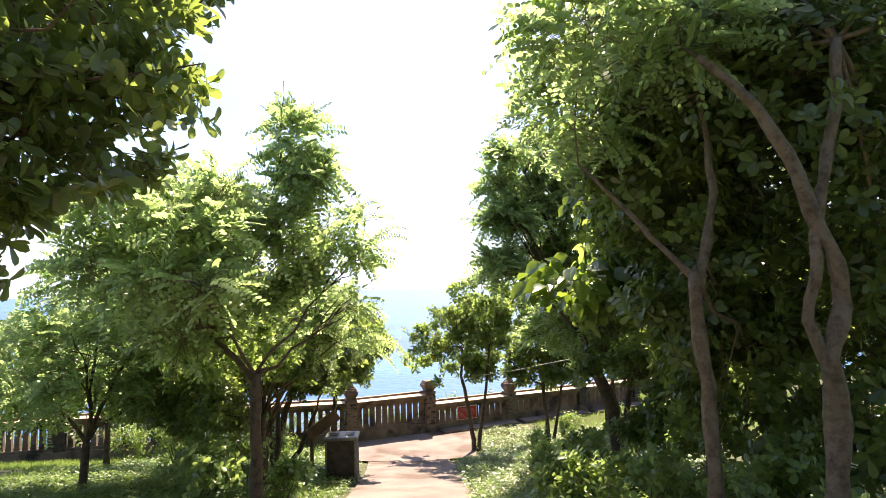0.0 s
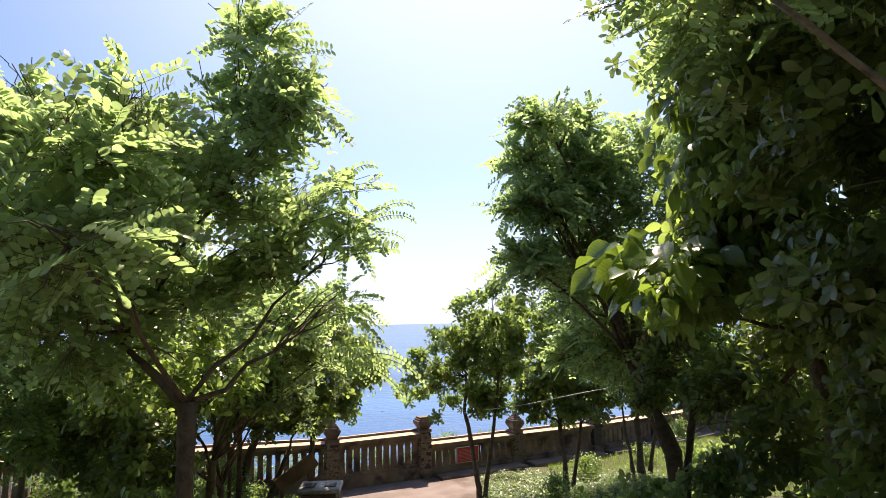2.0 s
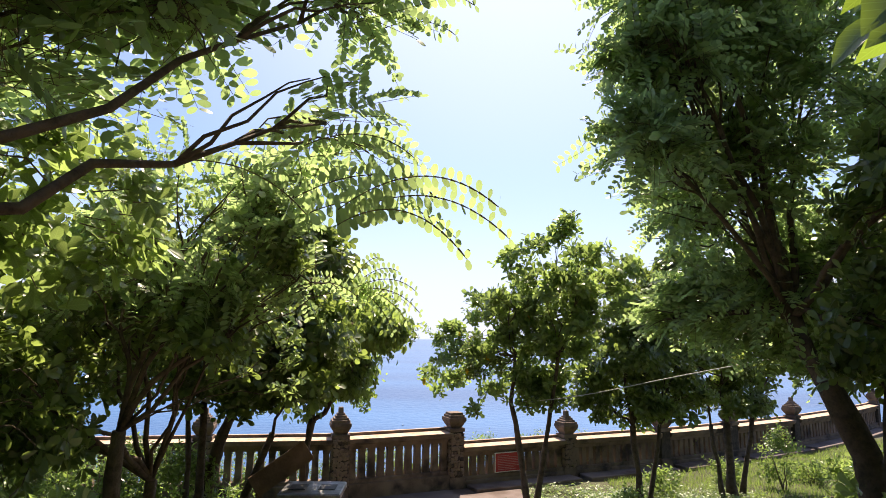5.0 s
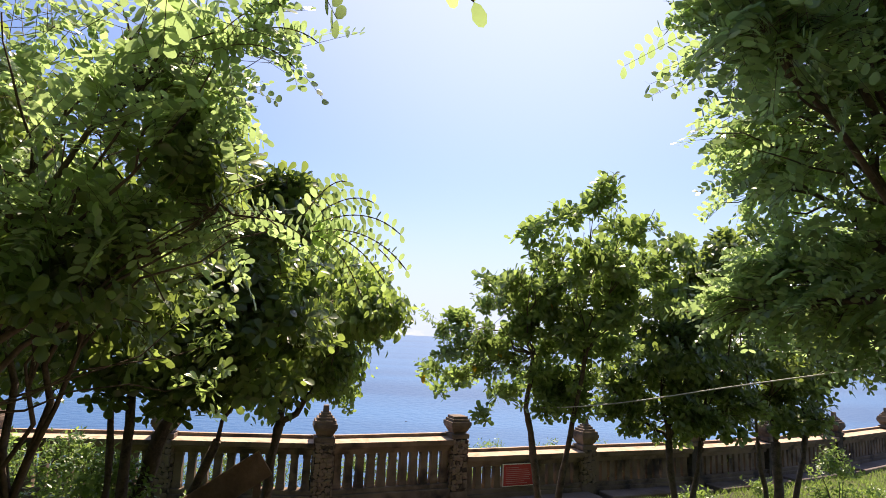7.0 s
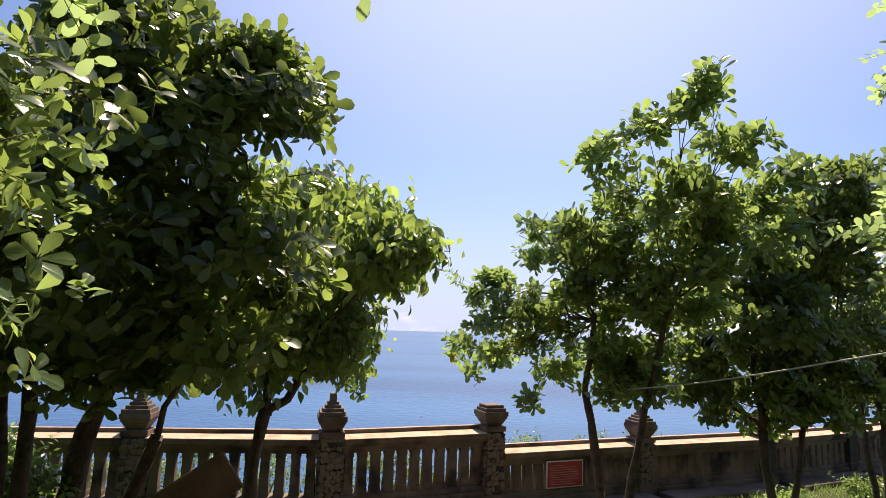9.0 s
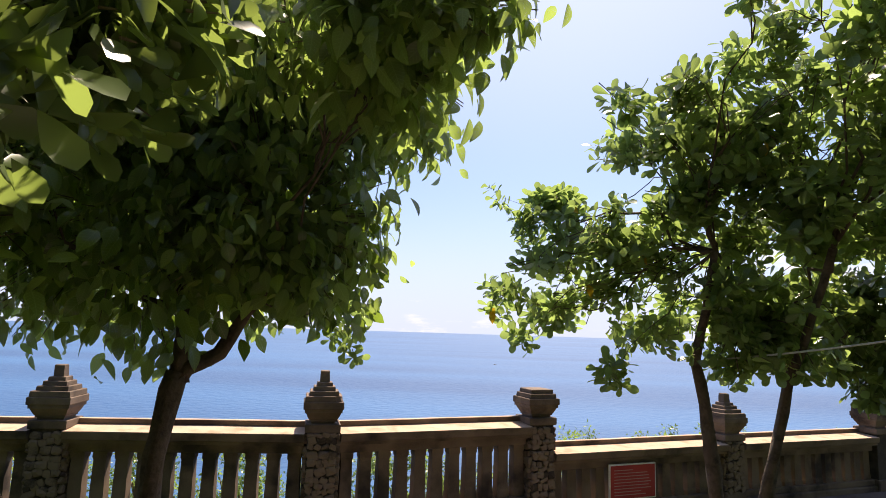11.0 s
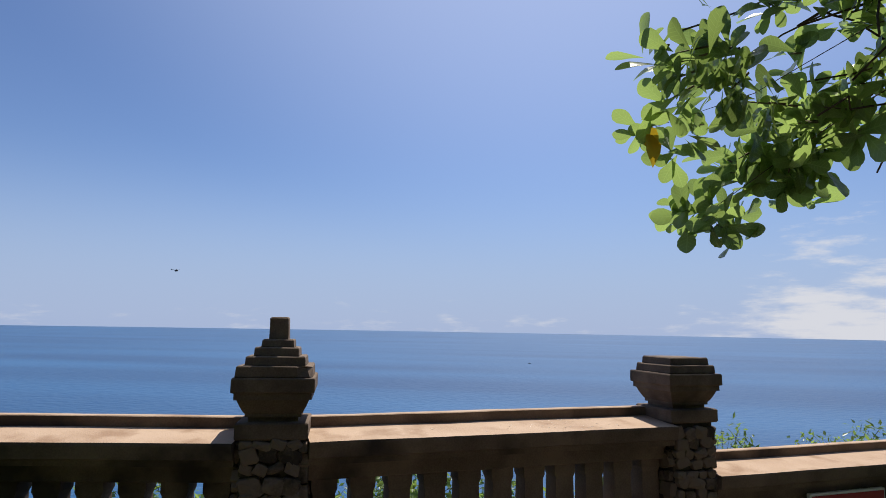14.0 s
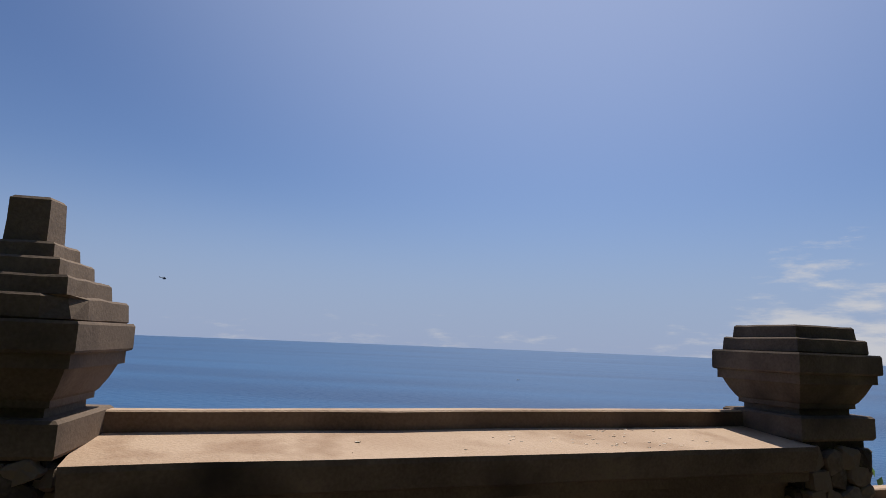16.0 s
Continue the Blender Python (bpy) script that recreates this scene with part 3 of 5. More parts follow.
def leaf_mesh(name, template, pos, ahead, up, size):
    """Many leaves as one mesh: each at pos, pointing ahead, its face towards up."""
    tv, tf = template
    ax = unit(ahead)
    ay = unit(np.cross(up, ax))
    az = np.cross(ax, ay)
    v = pos[:, None, :] + size[:, None, None] * (tv[None, :, 0, None] * ax[:, None, :] + tv[None, :, 1, None] * ay[:, None, :] + tv[None, :, 2, None] * az[:, None, :])
    n, k = len(pos), len(tv)
    f = (tf[None, :, :] + (np.arange(n) * k)[:, None, None]).reshape(-1, 3)
    return raw_mesh(name, v.reshape(-1, 3), f, np.tile(tv[:, :2], (n, 1)))


def raw_mesh(name, v, f, flat=None):
    me = bpy.data.meshes.new(name)
    me.vertices.add(len(v))
    me.vertices.foreach_set("co", np.ascontiguousarray(v, dtype=np.float32).ravel())
    me.loops.add(f.size)
    me.loops.foreach_set("vertex_index", np.ascontiguousarray(f, dtype=np.int32).ravel())
    me.polygons.add(len(f))
    me.polygons.foreach_set("loop_start", np.arange(0, f.size, 3, dtype=np.int32))
    me.update(calc_edges=True)
    if flat is not None:
        layer = me.uv_layers.new(name="leaf")
        layer.data.foreach_set("uv", np.ascontiguousarray(flat[f.ravel()], dtype=np.float32).ravel())
    return me


def twig_mesh(name, p0, p1, r):
    """Thin three-sided twigs from p0 to p1."""
    d = unit(p1 - p0)
    u = unit(np.cross(d, np.array([0.31, 0.77, 0.55])))
    w = np.cross(d, u)
    rows = []
    for p, k in ((p0, 1.0), (p1, 0.45)):
        for a in (0, 2.094, 4.189):
            rows.append(p + (u * math.cos(a) + w * math.sin(a)) * (r * k)[:, None])
    v = np.stack(rows, 1).reshape(-1, 3)
    f = np.array([(0, 1, 4), (0, 4, 3), (1, 2, 5), (1, 5, 4), (2, 0, 3), (2, 3, 5)])
    f = (f[None] + (np.arange(len(p0)) * 6)[:, None, None]).reshape(-1, 3)
    return raw_mesh(name, v, f)


def clusters(blob, n, g, reach=0.0):
    """Cluster centres gathered in boughs over a lumpy ellipsoid, and their outward directions. reach: how far the leaves stand out."""
    c = np.array(blob[:3])
    full = np.array(blob[3:6])
    r = np.maximum(full - reach, full * 0.35)
    boughs = max(4, n // 10)
    d = unit(g.normal(size=(boughs, 3)))
    d[:, 2] = np.where(d[:, 2] < -0.85, -d[:, 2], d[:, 2])
    lump = np.array([1 + 0.30 * noise.noise(Vector(x) * 1.7 + Vector(c * 1.3)) + 0.16 * noise.noise(Vector(x) * 4.5 + Vector(c)) for x in d])
    b = c + d * r * ((0.30 + 0.70 * g.random(boughs) ** 0.5) * lump)[:, None]
    pick = g.integers(0, boughs, n)
    p = b[pick] + g.normal(size=(n, 3)) * np.maximum(r * [0.15, 0.15, 0.11], [0.07, 0.07, 0.05])
    return p, unit(p - c + g.normal(size=(n, 3)) * 0.05)


def foliage(kind, blob, n, size, g):
    """Leaf positions, directions, faces and sizes for one lobe of a crown, and its twigs."""
    p, d = clusters(blob, n, g, size * (3.6 if kind == "fine" else 0.6))
    up = np.array([0, 0, 1.0])
    if kind == "fine":
        m, pairs = n, 9
        out = unit(d * [0.9, 0.9, 0.6] + g.normal(size=(m, 3)) * [0.65, 0.65, 0.65] + [0, 0, 0.15])
        side = unit(np.cross(out, up + g.normal(size=(m, 3)) * 0.6))
        face = np.cross(side, out)
        tilt = unit(face + g.normal(size=(m, 3)) * 0.6)
        length = size * 5.0 * g.uniform(0.7, 1.25, m)
        P, A, U, S = [], [], [], []
        for i in range(pairs):
            k = (i + 0.6) / pairs
            base = p + out * (length * k)[:, None] - up * (length * 0.28 * k * k)[:, None]
            for sgn in (-1, 1):
                P.append(base)
                A.append(side * sgn * 0.9 + out * 0.4 + g.normal(size=(m, 3)) * 0.08 - up * 0.06)
                U.append(tilt + g.normal(size=(m, 3)) * 0.3)
                S.append(size * g.uniform(0.8, 1.1, m) * (1.0 - 0.25 * abs(k - 0.5)))
        tw = (p - out * (length * 0.5)[:, None], p + out * (length * 0.95)[:, None] - up * (length * 0.25)[:, None], np.full(m, size * 0.035))
        return np.concatenate(P), np.concatenate(A), np.concatenate(U), np.concatenate(S), tw
    count = {"oval": 8, "broad": 5, "small": 7}[kind]
    P, A, U, S = [], [], [], []
    axis = unit(d * [1, 1, 0.6] + g.normal(size=(n, 3)) * 0.45 + [0, 0, 0.45])
    if kind == "broad":
        axis = unit(d * [1, 1, 0.3] + g.normal(size=(n, 3)) * 0.4)
    s1 = unit(np.cross(axis, up + g.normal(size=(n, 3)) * 0.1))
    s2 = np.cross(axis, s1)
    turn = g.random(n) * 6.283
    for i in range(count):
        a = turn + 2.4 * i
        rad = s1 * np.cos(a)[:, None] + s2 * np.sin(a)[:, None]
        P.append(p + axis * (size * (0.5 - 0.09 * i))[..., None] if np.ndim(size) else p - axis * (size * 0.1 * i) + g.normal(size=(n, 3)) * size * (0.12 if kind == "oval" else 0.6))
        if kind == "broad":
            A.append(rad * 0.75 + axis * 0.35 + [0, 0, -0.85] + g.normal(size=(n, 3)) * 0.25)
            U.append(axis * 0.9 + [0, 0, 0.55] + g.normal(size=(n, 3)) * 0.4)
        else:
            A.append(rad * 0.9 + axis * 0.45 + g.normal(size=(n, 3)) * 0.2)
            U.append(axis + g.normal(size=(n, 3)) * 0.3)
        S.append(size * g.uniform(0.65, 1.2, n))
    c = np.array(blob[:3])
    tw = (c + (p - c) * g.uniform(0.70, 0.9, (n, 1)), p, np.full(n, size * 0.04))
    return np.concatenate(P), np.concatenate(A), np.concatenate(U), np.concatenate(S), tw


TEMPLATE = {"fine": LEAFLET, "oval": OBOVATE, "broad": BROAD, "small": SMALL}
LEAFMAT = {"fine": LEAF_FINE, "oval": LEAF_OVAL, "broad": LEAF_BROAD, "small": LEAF_GROUND}


def tree(name, label, category, stems, blobs, bark, seed, group="", oval=None, shape=None):
    """stems: lists of (x, y, z, radius) from the ground up. blobs: (x, y, z, rx, ry, rz, clusters, kind, leaf size)."""
    g, rng = np.random.default_rng(seed), random.Random(seed)
    bx, by = stems[0][0][0], stems[0][0][1]
    bz = ground_z(bx, by) - 0.06
    base = np.array([bx, by, bz])
    t = empty(name, pose(bx, by, bz), label, category, group)
    tops = []
    for st in stems:
        pts = [Vector(p[:3]) - Vector(base) for p in st]
        if len(st[0]) == 4 and st[0][2] == 0:
            pts[0].z = ground_z(st[0][0], st[0][1]) - 0.06 - bz
        rad = [p[3] for p in st]
        fine_p, fine_r = [], []
        for i in range(len(pts) - 1):
            for k in range(4):
                q = pts[i].lerp(pts[i + 1], k / 4)
                fine_p.append(q + noise.noise_vector(q * 3 + Vector((seed, 0, 0))) * 0.035 * (1 if i + k else 0))
                fine_r.append(rad[i] + (rad[i + 1] - rad[i]) * k / 4)
        fine_p.append(pts[-1])
        fine_r.append(rad[-1])
        fine_r[0] *= 1.35
        bm = bmesh.new()
        tube(bm, fine_p, fine_r, 12, 0.55)
        part("trunk", bm, bark, t)
        tops.append((pts[-1], rad[-1]))
    sets = {}
    for i, b in enumerate(blobs):
        c = Vector(b[:3]) - Vector(base)
        top, r = min(tops, key=lambda q: (q[0] - c).length)
        limb = arch(top, c, 6, rng.uniform(-0.04, 0.12) * (c - top).length, rng, 0.085 if shape else 0.05)
        bm = bmesh.new()
        tube(bm, limb, [r * 0.6 * min(1.0, b[3] / 0.5) * (1 - 0.75 * k / 6) for k in range(7)], 6, 0.2)
        for j in range(7 if b[3] > 0.3 else 2 if b[3] > 0.2 else 0):
            d = Vector((rng.gauss(0, 1), rng.gauss(0, 1), rng.gauss(0.25, 0.8))).normalized()
            end = c + Vector((d.x * b[3], d.y * b[4], d.z * b[5])) * rng.uniform(0.75, 0.98)
            st = limb[rng.randrange(3, 7)]
            tube(bm, arch(st, end, 5, 0.04, rng, 0.03), [max(r * 0.2 * (1 - 0.8 * k / 5), 0.003) for k in range(6)], 5)
        part("limb", bm, bark, t)
        P, A, U, S, tw = foliage(b[7], b[:6], int(b[6] * DENSE[b[7]]), b[8], g)
        e = sets.setdefault(b[7], [[], [], [], [], [], [], []])
        for lst, val in zip(e, (P - base, A, U, S, tw[0] - base, tw[1] - base, tw[2])):
            lst.append(val)
        for q in limb[3:6] if shape and b[3] > 0.2 else ():
            P, A, U, S, tw = foliage(b[7], (*(q + Vector(base)), 0.16, 0.16, 0.13), 4, b[8], g)
            for lst, val in zip(e, (P - base, A, U, S, tw[0] - base, tw[1] - base, tw[2])):
                lst.append(val)
    for kind, e in sets.items():
        P, A, U, S, t0, t1, tr = [np.concatenate(q) for q in e]
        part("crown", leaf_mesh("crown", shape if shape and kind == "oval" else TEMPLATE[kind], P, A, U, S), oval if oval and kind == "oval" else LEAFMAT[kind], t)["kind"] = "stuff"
        part("twigwork", twig_mesh("twigwork", t0, t1, tr), TWIG, t)["kind"] = "stuff"
    return t


DENSE = {"fine": 0.78, "oval": 1.05, "broad": 2.4, "small": 1.0}
F, O, B, S_ = "fine", "oval", "broad", "small"

# ---- trees left of the path ----
# Lobe at z 6.6 is out of view, added to shade the branch.
tree("tree", "dark glossy-leaved tree whose branch overhangs the path", "tree",
     [[(-2.5, -0.3, 0, 0.10), (-2.4, -0.3, 4.2, 0.07)]],
     [(-0.62, -0.05, 4.85, 0.5, 0.5, 0.34, 120, O, 0.085), (-0.95, 0.0, 4.6, 0.5, 0.5, 0.4, 140, O, 0.085), (-1.3, -0.1, 4.4, 0.55, 0.6, 0.5, 220, O, 0.085), (-1.55, 0.1, 4.1, 0.35, 0.4, 0.3, 80, O, 0.085), (-0.9, 0.1, 5.2, 0.7, 0.6, 0.4, 140, O, 0.09), (-1.9, -0.1, 4.9, 0.8, 0.8, 0.7, 240, O, 0.09), (-1.2, 0.8, 5.6, 0.9, 0.7, 0.5, 260, O, 0.115), (-1.2, 1.6, 6.6, 1.3, 1.0, 0.6, 420, O, 0.115)], BARK_DARK, 11, oval=LEAF_SHADED)
tree("tree", "tall light green tree with feathery compound leaves", "tree",
     [[(-1.5, 4.1, 0, 0.075), (-1.52, 4.1, 2.2, 0.06), (-1.54, 4.13, 3.1, 0.05)], [(-1.54, 4.13, 3.05, 0.035), (-1.75, 4.2, 3.25, 0.028), (-2.1, 4.3, 3.5, 0.02)]],
     [(-2.85, 3.7, 4.85, 0.55, 0.5, 0.48, 130, F, 0.072), (-2.9, 3.7, 4.25, 0.55, 0.5, 0.5, 130, F, 0.072), (-2.4, 3.6, 5.05, 0.35, 0.35, 0.34, 60, F, 0.072), (-1.84, 3.2, 4.66, 0.58, 0.55, 0.5, 150, F, 0.072), (-1.58, 3.4, 4.92, 0.36, 0.36, 0.36, 70, F, 0.072), (-1.98, 3.2, 4.08, 0.5, 0.5, 0.48, 120, F, 0.072), (-1.55, 3.3, 4.12, 0.42, 0.4, 0.4, 85, F, 0.072), (-1.45, 2.7, 4.0, 0.34, 0.34, 0.34, 40, F, 0.072),
      (-1.22, 4.4, 5.68, 0.5, 0.48, 0.66, 165, F, 0.068), (-0.86, 4.3, 5.25, 0.34, 0.34, 0.34, 70, F, 0.068), (-1.1, 4.4, 5.1, 0.5, 0.5, 0.45, 120, F, 0.07), (-1.36, 4.3, 4.62, 0.55, 0.55, 0.5, 140, F, 0.072), (-0.95, 5.0, 4.62, 0.42, 0.42, 0.4, 80, F, 0.072), (-0.7, 5.5, 4.84, 0.34, 0.36, 0.24, 30, F, 0.068), (-0.72, 5.3, 4.3, 0.34, 0.32, 0.22, 34, F, 0.066), (-0.62, 5.4, 4.55, 0.3, 0.3, 0.2, 28, F, 0.066), (-0.75, 5.35, 3.75, 0.34, 0.3, 0.24, 40, F, 0.062), (-1.2, 4.8, 4.03, 0.5, 0.5, 0.45, 130, F, 0.072),
      (-1.71, 4.6, 3.75, 0.6, 0.5, 0.5, 150, F, 0.072), (-2.22, 3.95, 3.6, 0.6, 0.55, 0.5, 140, F, 0.072), (-2.1, 4.2, 4.3, 0.6, 0.55, 0.55, 150, F, 0.072), (-2.0, 4.3, 5.0, 0.55, 0.5, 0.5, 110, F, 0.072), (-2.6, 5.0, 4.75, 0.9, 0.9, 0.8, 260, F, 0.072), (-3.2, 5.0, 4.1, 0.8, 0.8, 0.8, 220, F, 0.072), (-1.9, 4.9, 3.3, 0.6, 0.4, 0.4, 130, O, 0.095), (-2.7, 5.4, 3.35, 0.55, 0.4, 0.45, 190, O, 0.085), (-2.9, 5.7, 2.85, 0.5, 0.4, 0.4, 130, O, 0.085)], BARK_DARK, 12)
tree("tree", "bushy light green tree in sun", "tree",
     [[(-4.7, 6.2, 0, 0.06), (-4.65, 6.2, 1.9, 0.05)]],
     [(-4.6, 6.5, 4.1, 1.2, 1.1, 0.8, 420, F, 0.072), (-3.4, 6.2, 4.3, 1.0, 0.9, 0.7, 320, F, 0.072), (-4.6, 6.2, 3.1, 1.2, 1.1, 1.0, 700, F, 0.072), (-5.8, 6.6, 2.8, 1.1, 1.1, 1.0, 600, F, 0.072), (-3.7, 6.6, 2.6, 0.8, 0.8, 0.8, 480, F, 0.072)], BARK_DARK, 13)
tree("tree", "dense green tree near the balustrade", "tree",
     [[(-6.4, 9.6, 0, 0.06), (-6.4, 9.6, 1.4, 0.05)]],
     [(-6.4, 9.6, 2.3, 1.2, 1.1, 0.95, 460, O, 0.115), (-7.9, 9.8, 2.3, 1.1, 1.0, 0.95, 400, O, 0.115), (-5.3, 9.4, 2.3, 0.8, 0.8, 0.8, 260, O, 0.115)], BARK_DARK, 14)
tree("tree", "leafy tree with feathery fronds beside the path", "tree",
     [[(-2.3, 6.5, 0, 0.055), (-2.25, 6.5, 2.2, 0.04)]],
     [(-1.95, 6.7, 3.45, 0.8, 0.75, 0.75, 210, F, 0.056), (-1.45, 6.6, 3.75, 0.42, 0.42, 0.35, 80, F, 0.056), (-1.15, 6.5, 3.85, 0.24, 0.26, 0.16, 26, F, 0.056), (-1.25, 6.7, 3.15, 0.34, 0.25, 0.2, 24, F, 0.056), (-1.6, 6.6, 3.0, 0.5, 0.5, 0.45, 90, F, 0.056), (-2.4, 6.7, 3.05, 0.7, 0.6, 0.5, 170, F, 0.056),
      (-1.42, 7.15, 2.78, 0.14, 0.2, 0.12, 9, O, 0.06), (-1.4, 7.15, 2.6, 0.13, 0.2, 0.1, 8, O, 0.06), (-1.44, 7.15, 2.42, 0.13, 0.2, 0.1, 8, O, 0.06)], BARK_DARK, 15)
tree("tree", "dark glossy-leaved tree beside the path", "tree",
     [[(-2.55, 7.4, 0, 0.055), (-2.5, 7.4, 1.7, 0.04)]],
     [(-1.5, 6.78, 3.35, 0.36, 0.32, 0.4, 170, O, 0.08), (-1.75, 6.6, 2.85, 0.32, 0.3, 0.36, 130, O, 0.08), (-2.1, 7.2, 2.95, 0.62, 0.55, 0.55, 362, O, 0.088), (-2.7, 7.4, 3.4, 0.8, 0.7, 0.8, 493, O, 0.088), (-3.2, 7.6, 2.85, 0.8, 0.7, 0.55, 406, O, 0.088), (-2.75, 6.1, 2.5, 0.6, 0.5, 0.65, 333, O, 0.088), (-3.4, 6.8, 2.4, 0.8, 0.7, 0.75, 464, O, 0.088), (-4.1, 7.4, 2.5, 0.8, 0.7, 0.8, 464, O, 0.088), (-2.5, 5.6, 2.4, 0.45, 0.4, 0.5, 203, O, 0.088)], BARK_DARK, 16, oval=LEAF_SHADED)
tree("tree", "dense dark tree with several crooked stems", "tree",
     [[(-3.1, 9.6, 0, 0.085), (-3.02, 9.6, 1.2, 0.075), (-2.88, 9.55, 1.6, 0.06), (-2.6, 9.4, 2.1, 0.05)], [(-2.88, 9.05, 0, 0.045), (-2.84, 9.05, 1.2, 0.042), (-2.85, 9.05, 2.1, 0.035)], [(-2.97, 9.1, 0, 0.03), (-3.0, 9.1, 1.2, 0.028), (-3.05, 9.1, 2.1, 0.022)], [(-2.8, 9.15, 0, 0.055), (-2.45, 9.1, 1.0, 0.04), (-2.1, 9.0, 1.8, 0.03)]],
     [(-2.3, 8.95, 3.0, 0.9, 0.75, 0.85, 460, O, 0.115), (-3.2, 9.1, 2.7, 0.9, 0.8, 0.9, 460, O, 0.115), (-1.75, 9.0, 2.55, 0.5, 0.5, 0.5, 210, O, 0.115), (-1.75, 9.0, 3.5, 0.48, 0.45, 0.5, 170, O, 0.115), (-2.4, 9.0, 3.9, 0.65, 0.6, 0.55, 230, O, 0.115), (-4.1, 9.3, 2.8, 0.8, 0.8, 0.9, 340, O, 0.115), (-2.5, 9.1, 2.3, 0.7, 0.6, 0.4, 220, O, 0.115)], BARK_DARK, 17, oval=LEAF_SHADED)
tree("tree", "tree with large drooping leaves and a slanting trunk", "tree",
     [[(-2.12, 10.3, 0, 0.05), (-2.14, 10.3, 0.9, 0.046), (-2.09, 10.32, 1.45, 0.043), (-2.05, 10.35, 1.76, 0.042)], [(-2.05, 10.36, 1.74, 0.03), (-1.92, 10.42, 1.82, 0.026), (-1.8, 10.5, 2.05, 0.022)], [(-2.05, 10.36, 1.72, 0.032), (-2.06, 10.42, 2.0, 0.028)]],
     [(-1.8, 10.6, 2.42, 0.52, 0.55, 0.52, 330, B, 0.082), (-2.5, 10.6, 2.45, 0.7, 0.65, 0.65, 420, B, 0.085), (-2.0, 10.6, 3.1, 0.7, 0.65, 0.55, 320, B, 0.098), (-1.45, 10.75, 3.0, 0.38, 0.4, 0.4, 110, B, 0.098), (-1.25, 9.85, 2.9, 0.4, 0.35, 0.34, 130, B, 0.09), (-1.0, 9.65, 2.88, 0.25, 0.18, 0.12, 36, B, 0.085), (-3.0, 10.2, 2.5, 0.5, 0.5, 0.5, 170, B, 0.098), (-1.6, 11.2, 1.96, 0.16, 0.14, 0.12, 22, O, 0.064), (-1.95, 11.6, 2.32, 0.24, 0.2, 0.14, 16, O, 0.075)], BARK_DARK, 18)

# ---- trees right of the path ----
# Lobes above z 7 are mostly unseen, added to shade the trunks below.
tree("tree", "old tree with a mottled twisted pale trunk", "tree",
     [[(2.88, 1.5, 0, 0.085), (2.82, 1.5, 2.6, 0.07), (2.84, 1.5, 3.1, 0.066), (2.82, 1.5, 3.5, 0.054), (2.92, 1.5, 3.8, 0.05), (2.86, 1.5, 4.15, 0.044), (2.7, 1.5, 4.6, 0.042), (2.5, 1.55, 5.03, 0.032), (2.2, 1.65, 5.4, 0.022)], [(2.83, 1.5, 3.35, 0.036), (2.72, 1.5, 3.75, 0.03), (2.79, 1.52, 4.2, 0.034), (2.98, 1.6, 4.9, 0.034), (3.1, 1.7, 5.5, 0.03)]],
     [(2.2, 2.2, 5.8, 0.8, 0.9, 0.6, 420, F, 0.068), (3.2, 2.4, 5.4, 1.1, 1.0, 0.9, 700, O, 0.115), (3.9, 2.4, 4.3, 0.9, 0.9, 1.2, 620, O, 0.115), (2.9, 3.2, 5.8, 1.1, 1.0, 0.8, 700, O, 0.115), (3.6, 3.4, 6.6, 1.3, 1.2, 0.9, 700, O, 0.115), (4.2, 2.6, 3.0, 0.8, 0.9, 0.9, 420, O, 0.115), (5.0, 2.2, 5.6, 1.2, 1.2, 1.4, 600, O, 0.115), (3.9, 4.6, 7.1, 1.5, 1.3, 0.7, 700, O, 0.115), (3.0, 3.3, 7.3, 1.4, 1.3, 0.6, 800, O, 0.115), (4.8, 3.4, 7.2, 1.4, 1.3, 0.8, 700, O, 0.115), (3.1, 5.9, 7.2, 1.2, 1.1, 0.6, 500, O, 0.115)], BARK, 21, oval=LEAF_SHADED)
tree("tree", "slender pale-barked tree with a leaning branch", "tree",
     [[(2.32, 1.95, 0, 0.06), (2.3, 1.95, 3.0, 0.045), (2.26, 1.95, 3.6, 0.046), (2.22, 1.95, 4.04, 0.036)], [(2.22, 1.95, 4.0, 0.022), (1.9, 2.1, 4.4, 0.016), (1.53, 2.2, 4.84, 0.011)], [(2.24, 1.95, 3.9, 0.034), (2.45, 2.1, 4.6, 0.028), (2.5, 2.4, 5.4, 0.022)]],
     [(1.5, 1.7, 5.65, 0.55, 0.5, 0.5, 130, F, 0.068), (1.85, 3.1, 5.45, 0.75, 0.8, 0.7, 420, F, 0.068), (2.6, 3.3, 4.8, 0.9, 0.8, 0.8, 640, O, 0.115), (3.0, 3.3, 3.8, 0.9, 0.8, 0.9, 560, O, 0.115), (3.4, 3.6, 3.0, 0.9, 0.9, 0.8, 480, O, 0.115), (2.4, 3.8, 5.6, 0.8, 0.8, 0.7, 480, O, 0.115)], BARK, 22, oval=LEAF_SHADED)
